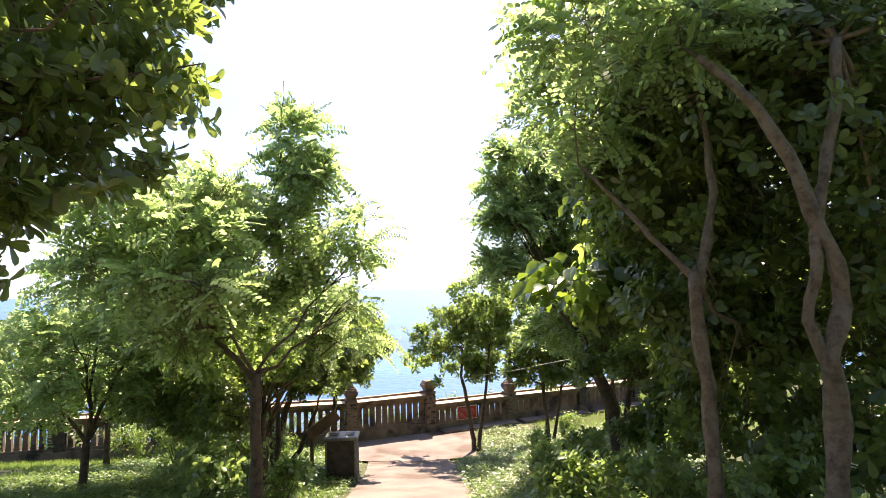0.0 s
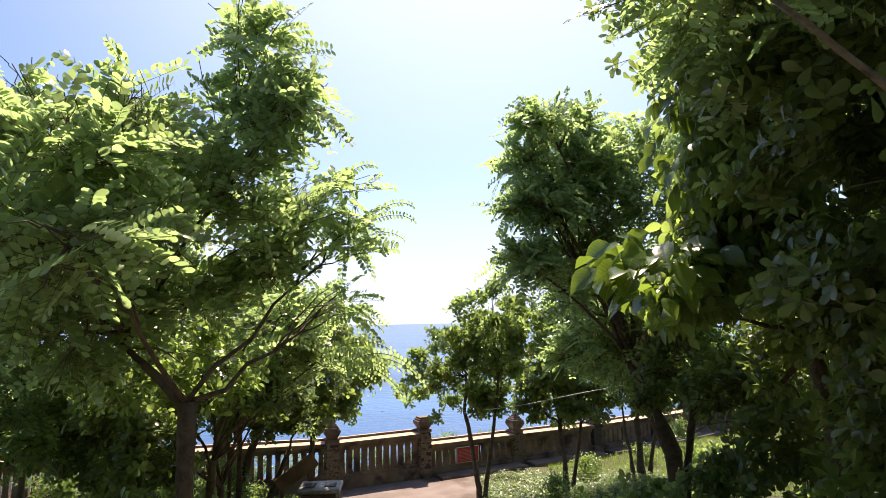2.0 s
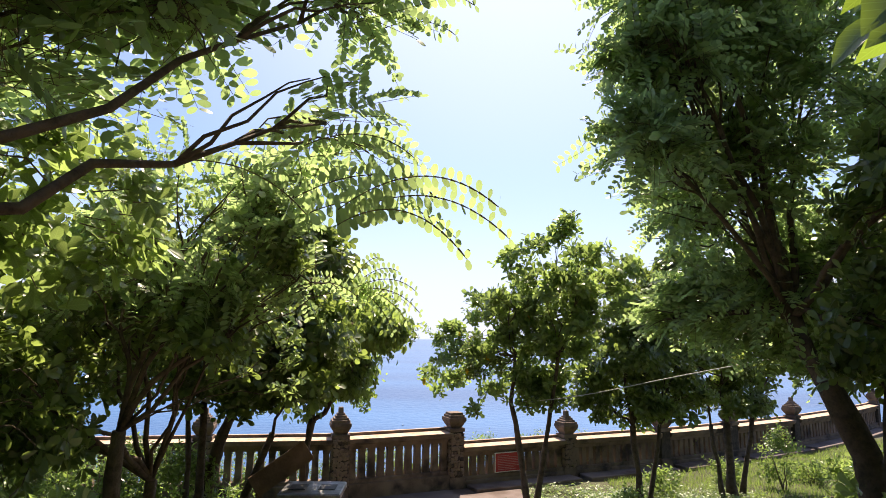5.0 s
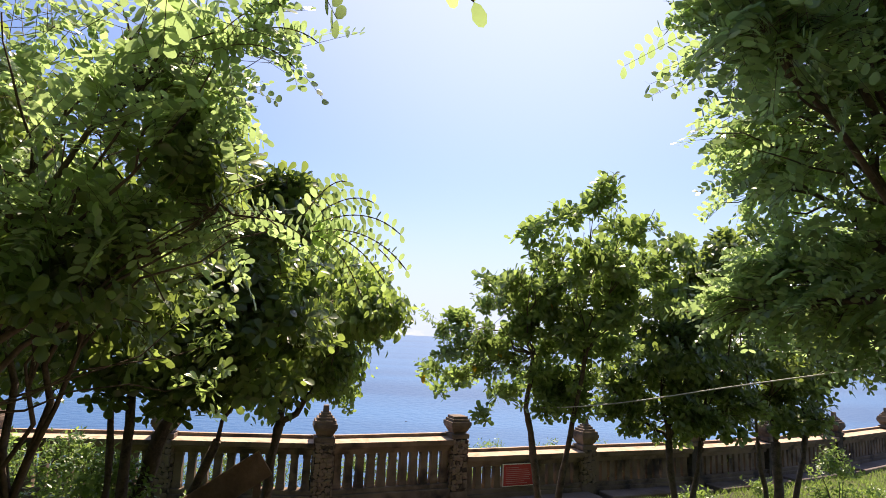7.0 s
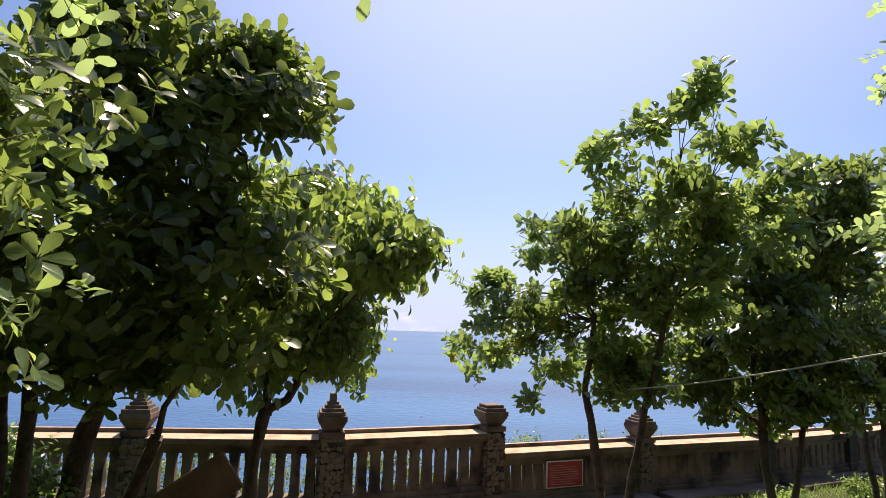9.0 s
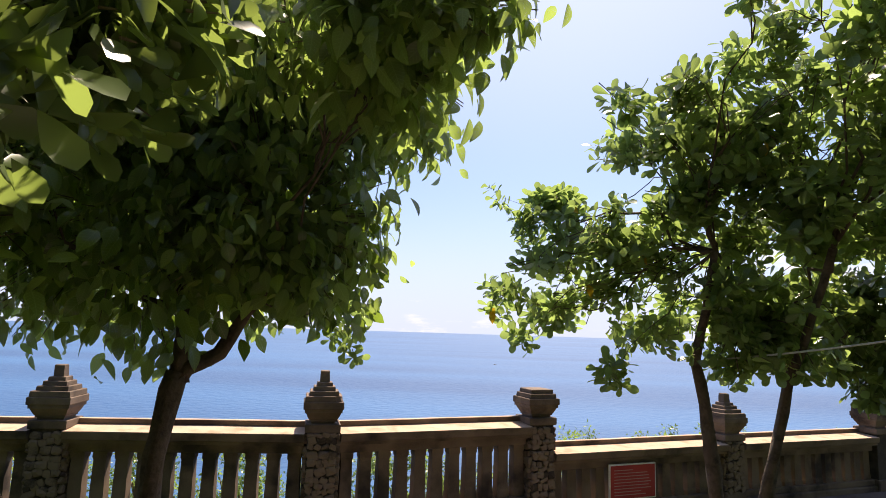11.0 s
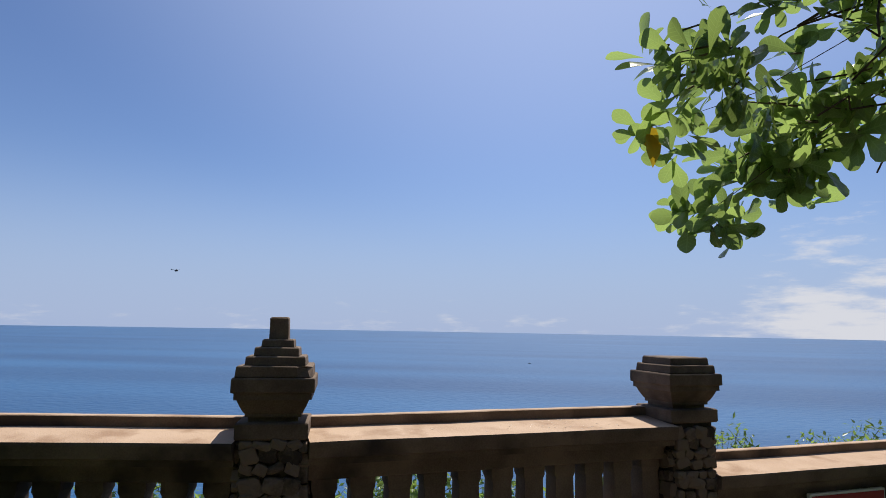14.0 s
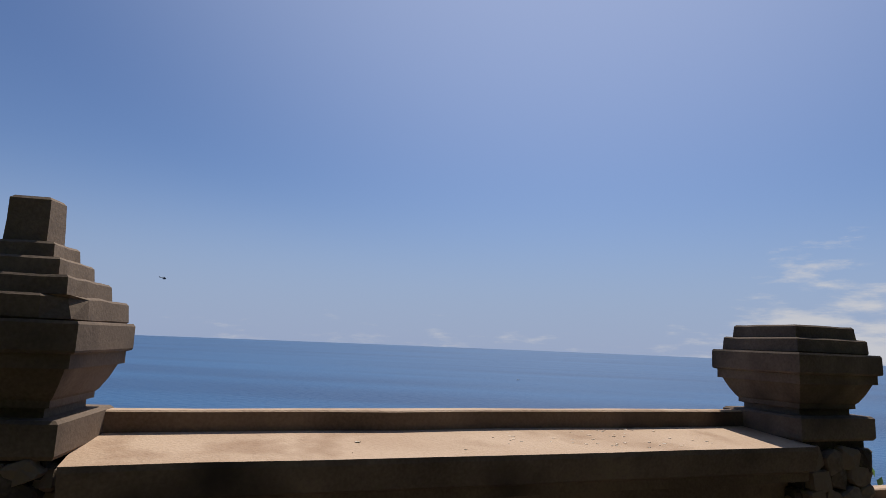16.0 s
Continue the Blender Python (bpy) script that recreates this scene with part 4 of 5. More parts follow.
tree("tree", "vine-hung tree with very large bright leaves", "tree",
     [[(3.5, 5.0, 0, 0.11), (3.45, 5.0, 2.1, 0.09), (3.2, 5.0, 3.4, 0.06)]],
     [(2.4, 4.75, 4.95, 0.3, 0.35, 0.7, 120, B, 0.14), (2.9, 5.1, 4.5, 0.7, 0.7, 0.9, 360, B, 0.14), (2.2, 5.0, 3.75, 0.35, 0.4, 0.3, 70, B, 0.14), (3.6, 5.3, 3.6, 0.9, 0.9, 1.0, 460, O, 0.115), (3.5, 5.2, 5.2, 1.0, 0.9, 0.9, 500, O, 0.115), (3.4, 6.4, 2.5, 0.8, 0.7, 0.8, 300, O, 0.115), (4.2, 7.2, 2.5, 0.9, 0.8, 1.0, 360, O, 0.115)], BARK_DARK, 23, oval=LEAF_SHADED)
tree("tree", "broad tree with feathery light green leaves", "tree",
     [[(3.1, 7.8, 0, 0.12), (3.0, 7.85, 1.9, 0.10), (2.6, 8.0, 3.0, 0.06)], [(3.1, 7.8, 1.4, 0.05), (3.4, 8.1, 2.4, 0.04)]],
     [(1.95, 7.9, 5.35, 0.85, 0.8, 0.8, 640, F, 0.072), (1.3, 7.3, 5.0, 0.42, 0.45, 0.4, 150, F, 0.072), (1.2, 7.2, 4.3, 0.42, 0.45, 0.42, 160, F, 0.072), (2.1, 8.2, 4.2, 0.8, 0.8, 0.8, 560, F, 0.072), (2.9, 8.2, 5.3, 0.9, 0.9, 1.1, 620, F, 0.072), (2.1, 9.1, 4.1, 0.45, 0.5, 0.5, 200, F, 0.072), (2.35, 9.2, 3.3, 0.6, 0.6, 0.6, 260, F, 0.072), (3.3, 8.6, 3.5, 0.9, 0.8, 0.9, 560, F, 0.072), (2.0, 8.0, 6.1, 0.6, 0.6, 0.5, 220, F, 0.072), (3.5, 9.2, 2.75, 0.8, 0.7, 0.4, 150, F, 0.072), (2.6, 8.4, 3.3, 0.75, 0.6, 0.65, 280, F, 0.072), (2.5, 8.8, 3.1, 0.5, 0.5, 0.35, 100, F, 0.072), (3.9, 8.4, 3.2, 0.9, 0.8, 1.1, 340, O, 0.115), (3.6, 7.4, 4.6, 0.8, 0.8, 0.9, 380, F, 0.072),
      (1.2, 7.2, 5.5, 0.42, 0.4, 0.38, 110, F, 0.07), (1.5, 7.2, 6.0, 0.5, 0.5, 0.4, 140, F, 0.07), (1.5, 7.3, 5.0, 0.5, 0.48, 0.45, 150, F, 0.07), (2.15, 9.2, 3.05, 0.55, 0.5, 0.3, 100, F, 0.07), (2.8, 9.1, 2.95, 0.6, 0.55, 0.32, 120, F, 0.07), (3.2, 8.9, 2.65, 0.5, 0.5, 0.3, 80, F, 0.07), (2.8, 7.2, 2.9, 0.5, 0.5, 0.6, 200, O, 0.105), (2.75, 6.7, 3.7, 0.5, 0.5, 0.6, 220, O, 0.105)], BARK_DARK, 24, oval=LEAF_SHADED)
tree("tree", "small tree with rosettes of glossy oval leaves", "tree",
     [[(0.78, 12.5, 0, 0.055), (0.72, 12.5, 0.6, 0.05), (0.62, 12.42, 1.2, 0.042), (0.5, 12.3, 1.8, 0.032), (0.55, 12.0, 2.5, 0.024)], [(0.84, 12.5, 0, 0.05), (0.98, 12.5, 0.8, 0.042), (1.1, 12.3, 1.7, 0.03), (1.15, 11.8, 2.5, 0.024)]],
     [(0.25, 12.0, 3.05, 0.55, 0.5, 0.5, 94, O, 0.105), (0.95, 11.9, 3.2, 0.6, 0.5, 0.5, 108, O, 0.105), (1.6, 12.0, 3.3, 0.6, 0.5, 0.6, 108, O, 0.105), (-0.35, 12.4, 2.75, 0.45, 0.4, 0.5, 60, O, 0.105), (0.43, 10.85, 3.82, 0.3, 0.3, 0.28, 26, O, 0.11), (0.74, 10.65, 3.92, 0.3, 0.3, 0.28, 26, O, 0.11), (0.98, 10.35, 4.08, 0.3, 0.3, 0.3, 30, O, 0.11), (1.4, 10.75, 3.93, 0.36, 0.34, 0.34, 40, O, 0.11), (1.98, 11.2, 3.72, 0.34, 0.32, 0.26, 35, O, 0.11),
      (1.12, 11.2, 3.5, 0.58, 0.5, 0.5, 121, O, 0.11), (0.5, 11.6, 3.3, 0.5, 0.45, 0.45, 81, O, 0.11), (-0.1, 11.8, 3.4, 0.22, 0.2, 0.2, 13, O, 0.11), (1.7, 11.5, 3.2, 0.65, 0.55, 0.6, 151, O, 0.11), (0.25, 12.3, 1.95, 0.2, 0.2, 0.16, 13, O, 0.105), (0.75, 12.35, 1.95, 0.35, 0.3, 0.3, 50, O, 0.1), (0.3, 12.3, 2.6, 0.55, 0.5, 0.45, 131, O, 0.105), (0.95, 12.0, 2.75, 0.6, 0.5, 0.5, 151, O, 0.105), (0.6, 12.3, 2.2, 0.55, 0.5, 0.42, 121, O, 0.105), (-0.05, 12.2, 1.68, 0.17, 0.16, 0.14, 9, O, 0.105), (1.3, 12.2, 2.6, 0.65, 0.55, 0.6, 177, O, 0.105), (-0.5, 12.5, 2.35, 0.4, 0.35, 0.32, 36, O, 0.105), (-0.15, 12.6, 2.12, 0.4, 0.35, 0.28, 40, O, 0.105), (1.1, 12.4, 1.9, 0.5, 0.45, 0.35, 105, O, 0.105), (-0.85, 12.65, 2.13, 0.10, 0.1, 0.08, 4, O, 0.09), (-0.62, 13.05, 1.93, 0.13, 0.11, 0.1, 7, O, 0.115), (-0.42, 13.0, 2.05, 0.18, 0.15, 0.14, 11, O, 0.115), (-0.35, 12.85, 2.2, 0.22, 0.2, 0.18, 15, O, 0.11), (-0.8, 12.4, 2.92, 0.12, 0.1, 0.12, 4, O, 0.085), (-0.6, 12.5, 2.75, 0.14, 0.1, 0.1, 6, O, 0.09)], BARK_DARK, 25, shape=SPOON)
tree("tree", "dense dark tree before the balustrade", "tree",
     [[(2.6, 13.0, 0, 0.06), (2.5, 13.0, 1.4, 0.045)], [(2.7, 13.05, 0, 0.04), (2.95, 13.1, 1.4, 0.03)]],
     [(2.3, 12.7, 2.5, 0.8, 0.7, 0.7, 340, O, 0.115), (3.0, 12.4, 3.85, 0.5, 0.45, 0.42, 130, O, 0.115), (3.6, 12.9, 4.0, 0.55, 0.5, 0.45, 130, O, 0.115), (2.9, 12.9, 3.4, 0.75, 0.6, 0.6, 240, O, 0.115), (3.1, 13.1, 2.6, 0.8, 0.7, 0.8, 340, O, 0.115), (1.8, 13.1, 2.0, 0.6, 0.5, 0.5, 190, O, 0.115), (2.6, 12.9, 3.4, 0.7, 0.6, 0.5, 200, O, 0.115), (2.5, 12.9, 1.75, 0.8, 0.6, 0.4, 240, O, 0.115), (3.3, 13.2, 1.8, 0.7, 0.6, 0.4, 200, O, 0.115)], BARK_DARK, 26, oval=LEAF_SHADED)
tree("tree", "dark multi-stemmed tree over sunny ground", "tree",
     [[(4.5, 14.2, 0, 0.08), (4.45, 14.2, 1.3, 0.06)], [(4.7, 14.3, 0, 0.05), (5.0, 14.4, 1.4, 0.035)], [(4.3, 14.1, 0, 0.045), (4.1, 14.0, 1.3, 0.035)]],
     [(4.3, 14.1, 2.5, 0.9, 0.8, 0.9, 420, O, 0.115), (5.3, 14.8, 2.6, 0.8, 0.8, 0.9, 380, O, 0.115), (3.7, 13.7, 3.3, 0.7, 0.7, 0.6, 240, O, 0.115), (6.3, 15.6, 2.9, 0.9, 0.8, 0.9, 340, O, 0.115), (4.6, 14.3, 1.7, 0.9, 0.7, 0.4, 260, O, 0.115)], BARK_DARK, 27, oval=LEAF_SHADED)
tree("tree", "shady green tree further along the slope", "tree",
     [[(6.2, 9.5, 0, 0.09), (6.2, 9.5, 2.2, 0.07)]],
     [(6.0, 9.4, 3.3, 1.2, 1.1, 1.2, 520, O, 0.11), (5.0, 8.8, 2.8, 1.0, 1.0, 1.0, 460, O, 0.11), (7.6, 10.4, 3.3, 1.3, 1.2, 1.4, 520, O, 0.11), (5.5, 6.8, 4.0, 1.2, 1.2, 1.4, 560, O, 0.11), (5.0, 4.6, 4.2, 1.1, 1.1, 1.6, 600, O, 0.11), (4.8, 6.2, 2.8, 1.0, 1.0, 0.9, 420, O, 0.11)], BARK_DARK, 28)


# ---- unseen woods on the hillside behind the walk, added to block skylight ----
def woods(label, lumps, n, size, seed):
    """One dense mass of leaves over rounded lumps (x, y, half width, height)."""
    g = np.random.default_rng(seed)
    P, A = [], []
    for x, y, r, h in lumps:
        d = unit(g.normal(size=(n, 3)))
        k = g.uniform(0.55, 1.0, (n, 1))
        z = ground_z(x, y)
        P.append(np.array([x, y, z + h * 0.5]) + d * k * [r, r, h * 0.52])
        A.append(unit(d + g.normal(size=(n, 3)) * 0.6))
    P, A = np.concatenate(P), np.concatenate(A)
    return tagged(part("woods", leaf_mesh("woods", OBOVATE, P, A, g.normal(size=A.shape), size * g.uniform(0.7, 1.3, len(P))), LEAF_OVAL), label, "woods", kind="stuff")


rng = random.Random(91)
woods("unseen dark green woods added behind the walk to block skylight", [(x + rng.uniform(-0.6, 0.6), -8.5 - 0.02 * x * x + row * -2.5 + rng.uniform(-0.5, 0.5), 2.0, rng.uniform(6.0, 8.0)) for row in range(2) for x in range(-14, 15, 3)]
      + [(sx * (10.5 + rng.uniform(-0.5, 0.5)), y, 1.9, rng.uniform(5.0, 6.5)) for sx in (-1, 1) for y in (-5.5, -2.8, 0.0)], 1100, 0.32, 92)


# ---- very large single leaves ----
def each_leaf_material(name, dark, light, through_col):
    m = leaf_material(name, dark, light, through_col, 0.32, 0.26, veins=8.0)
    n, l = m.node_tree.nodes, m.node_tree.links
    oi = n.new("ShaderNodeObjectInfo")
    for q in list(l):
        if q.from_socket.name == "Random Per Island":
            l.new(oi.outputs["Random"], q.to_socket)
    return m


BIG_MAT = each_leaf_material("large_leaf", (0.03, 0.06, 0.02), (0.09, 0.15, 0.045), (0.36, 0.55, 0.07))
bv, bf = blade([(0, 0), (0.1, 0.14), (0.25, 0.26), (0.45, 0.33), (0.65, 0.28), (0.85, 0.13), (1, 0)], 0.08, 0.28)
bv[:, 2] += 0.02 * np.sin(bv[:, 0] * 19) * np.sign(bv[:, 1])
BIG = raw_mesh("leaf", bv, bf, bv[:, :2])
BIG.materials.append(BIG_MAT)


def big_leaves(owner, centre, radii, count, size, seed, down=0.8, facing=(-0.3, -0.5, 0.6)):
    """Large leaves, each an object, hung round centre under the tree owner."""
    rng = random.Random(seed)
    off = owner.matrix_world.translation
    for _ in range(count):
        d = Vector((rng.gauss(0, 1), rng.gauss(0, 1), rng.gauss(0, 1))).normalized()
        p = Vector(centre) + Vector((d.x * radii[0], d.y * radii[1], d.z * radii[2])) * rng.uniform(0.55, 1.05)
        ahead = (Vector((d.x, d.y, 0)) * 0.9 + Vector((rng.gauss(0, 0.35), rng.gauss(0, 0.35), -down + rng.gauss(0, 0.2)))).normalized()
        up = (Vector(facing) + Vector((rng.gauss(0, 0.4), rng.gauss(0, 0.4), rng.gauss(0, 0.3)))).normalized()
        ay = up.cross(ahead).normalized()
        az = ahead.cross(ay)
        rot = Matrix((ahead, ay, az)).transposed().to_4x4()
        lf = part("leaf", BIG, None, owner)
        lf.matrix_local = Matrix.Translation(p - off) @ rot @ Matrix.Scale(size * rng.uniform(0.7, 1.25), 4)


bpy.context.view_layer.update()
TREES = {o["label"]: o for o in scene.objects if o.name.startswith("tree")}
VINE = TREES["vine-hung tree with very large bright leaves"]
DROOP = TREES["tree with large drooping leaves and a slanting trunk"]
big_leaves(VINE, (1.9, 4.75, 4.0), (0.55, 0.45, 0.28), 105, 0.24, 1, 0.3, (-0.1, -0.5, 0.82))
big_leaves(VINE, (2.1, 4.55, 5.0), (0.28, 0.3, 0.6), 70, 0.15, 2, 1.1)
big_leaves(DROOP, (-1.62, 10.85, 2.25), (0.27, 0.22, 0.32), 150, 0.085, 3, 1.0, (0.2, -0.6, 0.3))
big_leaves(DROOP, (-2.1, 10.4, 2.2), (0.6, 0.4, 0.36), 170, 0.085, 4, 1.1, (0.2, -0.6, 0.3))



def fronds(owner, sprays, leaf, seed):
    """Arching compound fronds, each from a start to a tip, under the tree owner."""
    g = np.random.default_rng(seed)
    off = np.array(owner.matrix_world.translation)
    P, A, U, S, t0, t1 = [], [], [], [], [], []
    for start, tip in sprays:
        a, b = np.array(start) - off, np.array(tip) - off
        length = np.linalg.norm(b - a)
        pairs = max(5, int(length / (leaf * 0.6)))
        side = unit(np.cross(b - a, [0.1, 1.0, 0.45]))
        prev = None
        for i in range(pairs + 1):
            k = i / pairs
            q = a + (b - a) * k + np.array([0, 0, 1]) * length * (0.45 * k * (1 - k) - 0.12 * k ** 4)
            if prev is not None:
                t0.append(prev)
                t1.append(q)
            prev = q
            along = unit(b - a + np.array([0, 0, 1]) * length * 0.35 * (1 - 2 * k))
            for sgn in (-1, 1):
                P.append(q)
                A.append(side * sgn + along * 0.35 + g.normal(size=3) * 0.12)
                U.append(np.array([-0.1, -0.9, 0.5]) + g.normal(size=3) * 0.2)
                S.append(leaf * g.uniform(0.85, 1.1) * (1 - 0.35 * k))
    part("frond", leaf_mesh("frond", LEAFLET, np.array(P), np.array(A), np.array(U), np.array(S)), LEAF_FINE, owner)
    part("stalk", twig_mesh("stalk", np.array(t0), np.array(t1), np.full(len(t0), 0.004)), TWIG, owner)


TALL_TREE = TREES["tall light green tree with feathery compound leaves"]
FROND_TREE = TREES["leafy tree with feathery fronds beside the path"]
for i, spray in enumerate([((-0.65, 5.7, 4.45), (-0.08, 5.83, 4.66)), ((-0.6, 5.7, 4.5), (-0.1, 5.9, 4.82)), ((-0.6, 5.75, 4.4), (-0.18, 5.8, 4.45)), ((-0.75, 5.5, 4.9), (-0.42, 5.5, 5.1)),
                           ((-0.8, 5.1, 3.35), (-0.22, 5.12, 3.42)), ((-0.75, 5.15, 3.3), (-0.15, 5.1, 3.26)), ((-0.8, 5.2, 3.6), (-0.33, 5.2, 3.6)), ((-1.3, 4.95, 3.45), (-0.75, 5.1, 3.35)), ((-0.62, 5.1, 3.26), (0.04, 4.75, 3.22)), ((-0.6, 5.0, 3.28), (0.0, 4.65, 3.3)), ((-0.6, 5.0, 3.22), (-0.1, 4.6, 3.12))]):
    fronds(TALL_TREE, [spray], 0.06, 300 + i)
for i, spray in enumerate([((-0.85, 6.75, 3.12), (-0.46, 6.7, 3.14)), ((-0.83, 6.75, 3.1), (-0.43, 6.72, 3.0)), ((-0.82, 6.75, 3.08), (-0.6, 6.7, 2.86)), ((-0.84, 6.75, 3.1), (-0.52, 6.74, 2.94)), ((-0.86, 6.75, 3.14), (-0.58, 6.72, 3.26)), ((-0.88, 6.75, 3.17), (-0.7, 6.72, 3.34)), ((-1.3, 6.75, 3.1), (-0.84, 6.75, 3.1)), ((-0.84, 6.8, 3.1), (-0.52, 6.9, 3.04)),
                           ((-1.2, 6.5, 3.8), (-0.8, 6.5, 3.86)), ((-1.2, 6.45, 3.75), (-0.85, 6.4, 3.7)), ((-1.2, 6.5, 3.85), (-0.95, 6.5, 4.0))]):
    fronds(FROND_TREE, [spray], 0.056, 320 + i)

# ---- shrubs, ground cover, grass ----
def shrub(label, x, y, r, h, kind, n, size, seed, mat=None, z=None):
    g, rng = np.random.default_rng(seed), random.Random(seed)
    bz = ground_z(x, y) - 0.03 if z is None else z
    base = np.array([x, y, bz])
    t = empty("shrub", pose(x, y, bz), label, "shrub")
    for i in range(4):
        bm = bmesh.new()
        tube(bm, arch((rng.uniform(-0.04, 0.04), rng.uniform(-0.04, 0.04), 0), (rng.uniform(-0.5, 0.5) * r, rng.uniform(-0.5, 0.5) * r, h * 0.6), 4, 0.02, rng, 0.02), [0.014, 0.012, 0.01, 0.008, 0.005], 5)
        part("stem", bm, TWIG, t)
    P, A, U, S, tw = foliage(kind, (x, y, bz + h * 0.55, r, r, h * 0.5), n, size, g)
    part("crown", leaf_mesh("crown", TEMPLATE[kind], P - base, A, U, S), mat or LEAFMAT[kind], t)["kind"] = "stuff"
    part("twigwork", twig_mesh("twigwork", tw[0] - base, tw[1] - base, tw[2]), TWIG, t)["kind"] = "stuff"
    return t


for i, (x, y, r, h, n) in enumerate([(-4.7, 11.2, 0.5, 1.1, 260), (-5.7, 11.0, 0.55, 1.2, 280), (-3.6, 11.6, 0.35, 0.6, 110), (-6.9, 11.2, 0.5, 0.9, 220), (-3.25, 9.41, 0.42, 0.95, 220), (-3.4, 8.4, 0.45, 0.8, 170), (-4.2, 8.0, 0.5, 0.9, 200)]):
    shrub("sunlit yellow-green shrub near the balustrade", x, y, r, h, S_, n, 0.075, 60 + i)
for i, (x, y, r, h, n) in enumerate([(5.7, 14.9, 0.36, 1.1, 220), (3.3, 14.2, 0.32, 0.5, 120), (4.9, 15.4, 0.35, 0.5, 120), (6.6, 15.6, 0.4, 0.5, 130), (2.2, 12.2, 0.35, 0.55, 130)]):
    shrub("small bright green shrub on the grass", x, y, r, h, S_, n, 0.07, 70 + i)
for i, (x, y, r, h, n) in enumerate([(2.2, 3.2, 0.55, 0.8, 120), (3.0, 2.4, 0.6, 0.9, 130), (1.9, 4.6, 0.5, 0.7, 110), (3.2, 4.4, 0.7, 1.0, 140), (2.3, 6.2, 0.6, 0.8, 120), (3.4, 6.4, 0.8, 1.1, 160), (4.4, 3.4, 0.8, 1.3, 160), (2.0, 7.4, 0.5, 0.6, 100), (3.9, 8.2, 0.7, 0.9, 130), (4.6, 10.4, 0.8, 1.1, 150), (-2.5, 5.2, 0.6, 0.9, 130), (-1.7, 5.6, 0.4, 0.6, 90)]):
    shrub("dark leafy undergrowth shrub in the shade", x, y, r, h, O, n, 0.10, 80 + i)
for i in range(26):
    rng = random.Random(200 + i)
    x = -10.5 + i * 0.72 + rng.uniform(-0.2, 0.2)
    y = wall_y(x) + rng.uniform(0.45, 0.95)
    top = rng.uniform(0.55, 0.82) if x < -0.5 else (rng.uniform(0.78, 0.92) if 0 < x < 2.2 else rng.uniform(0.5, 0.86))
    shrub("sunny yellow-green scrub on the cliff edge", x, y, 0.45, top, S_, 190, 0.055, 120 + i)


def cover(name, label, category, n, area, size, height, seed, kind="small", keep=None):
    """Low leafy ground cover over a stretch of ground; keep tells where it grows."""
    g = np.random.default_rng(seed)
    x, y = g.uniform(area[0], area[1], n * 3), g.uniform(area[2], area[3], n * 3)
    sel = [i for i in range(n * 3) if keep(x[i], y[i]) and noise.noise((x[i] * 0.9, y[i] * 0.9, seed)) > -0.38][:n]
    x, y = x[sel], y[sel]
    m = len(sel)
    z = np.array([rough_ground(a, b) for a, b in zip(x, y)])
    lump = np.array([0.5 + 0.9 * max(0.0, 0.5 + noise.noise((a * 1.6, b * 1.6, 9.0))) for a, b in zip(x, y)])
    P, A, U, S = [], [], [], []
    for i in range(6):
        a = g.random(m) * 6.283
        h = height * lump * g.uniform(0.1, 1.0, m)
        P.append(np.stack([x + g.normal(size=m) * 0.05, y + g.normal(size=m) * 0.05, z + h], 1))
        A.append(np.stack([np.cos(a), np.sin(a), g.normal(size=m) * 0.3], 1))
        U.append(np.stack([g.normal(size=m) * 0.35, g.normal(size=m) * 0.35, np.ones(m)], 1))
        S.append(size * g.uniform(0.6, 1.3, m))
    return tagged(part(name, leaf_mesh(name, SMALL, *[np.concatenate(q) for q in (P, A, U, S)]), LEAF_GROUND), label, category, kind="stuff")


def beside(x, y):
    return abs(x - path_x(y)) > 0.95 + 0.15 * noise.noise((x, y * 2, 1)) and y < wall_y(x) - (0.65 if x > -0.3 else 0.3) and not (-2.5 < x < 0.9 and y > 11.2 + 0.25 * abs(x + 0.9) ** 1.5)


cover("ground_cover", "bright green leafy ground cover beside the path", "ground cover", 9000, (0.4, 5.0, 5.0, 14.5), 0.06, 0.16, 31, keep=beside)
cover("ground_cover", "green leafy ground cover under the trees", "ground cover", 7000, (-6.5, -0.8, 3.0, 12.8), 0.06, 0.14, 32, keep=beside)
cover("ground_cover", "dark leafy ground cover in deep shade", "ground cover", 4500, (0.8, 5.5, -2.5, 5.2), 0.075, 0.2, 33, keep=beside)


def grass(label, n, area, seed, keep):
    g = np.random.default_rng(seed)
    x, y = g.uniform(area[0], area[1], n), g.uniform(area[2], area[3], n)
    sel = [i for i in range(n) if keep(x[i], y[i])]
    x, y = x[sel], y[sel]
    m = len(x)
    z = np.array([rough_ground(a, b) for a, b in zip(x, y)])
    A = np.stack([g.normal(size=m) * 0.4, g.normal(size=m) * 0.4, np.ones(m)], 1)
    U = np.stack([g.normal(size=m), g.normal(size=m), np.zeros(m)], 1)
    blade_v = np.array([(0, 0.05, 0), (0, -0.05, 0), (1, 0, -0.15)]), np.array([(0, 1, 2)])
    return tagged(part("grass", leaf_mesh("grass", blade_v, np.stack([x, y, z], 1), A, U, g.uniform(0.05, 0.13, m)), LEAF_GROUND), label, "grass", kind="stuff")


grass("short sunny lawn grass below the balustrade", 60000, (2.5, 11.5, 12.5, 21), 41, lambda x, y: y < wall_y(x) - 0.62)
grass("short lawn grass before the balustrade", 40000, (-10.5, -2.6, 9.5, 13.2), 42, lambda x, y: y < wall_y(x) - 0.25)
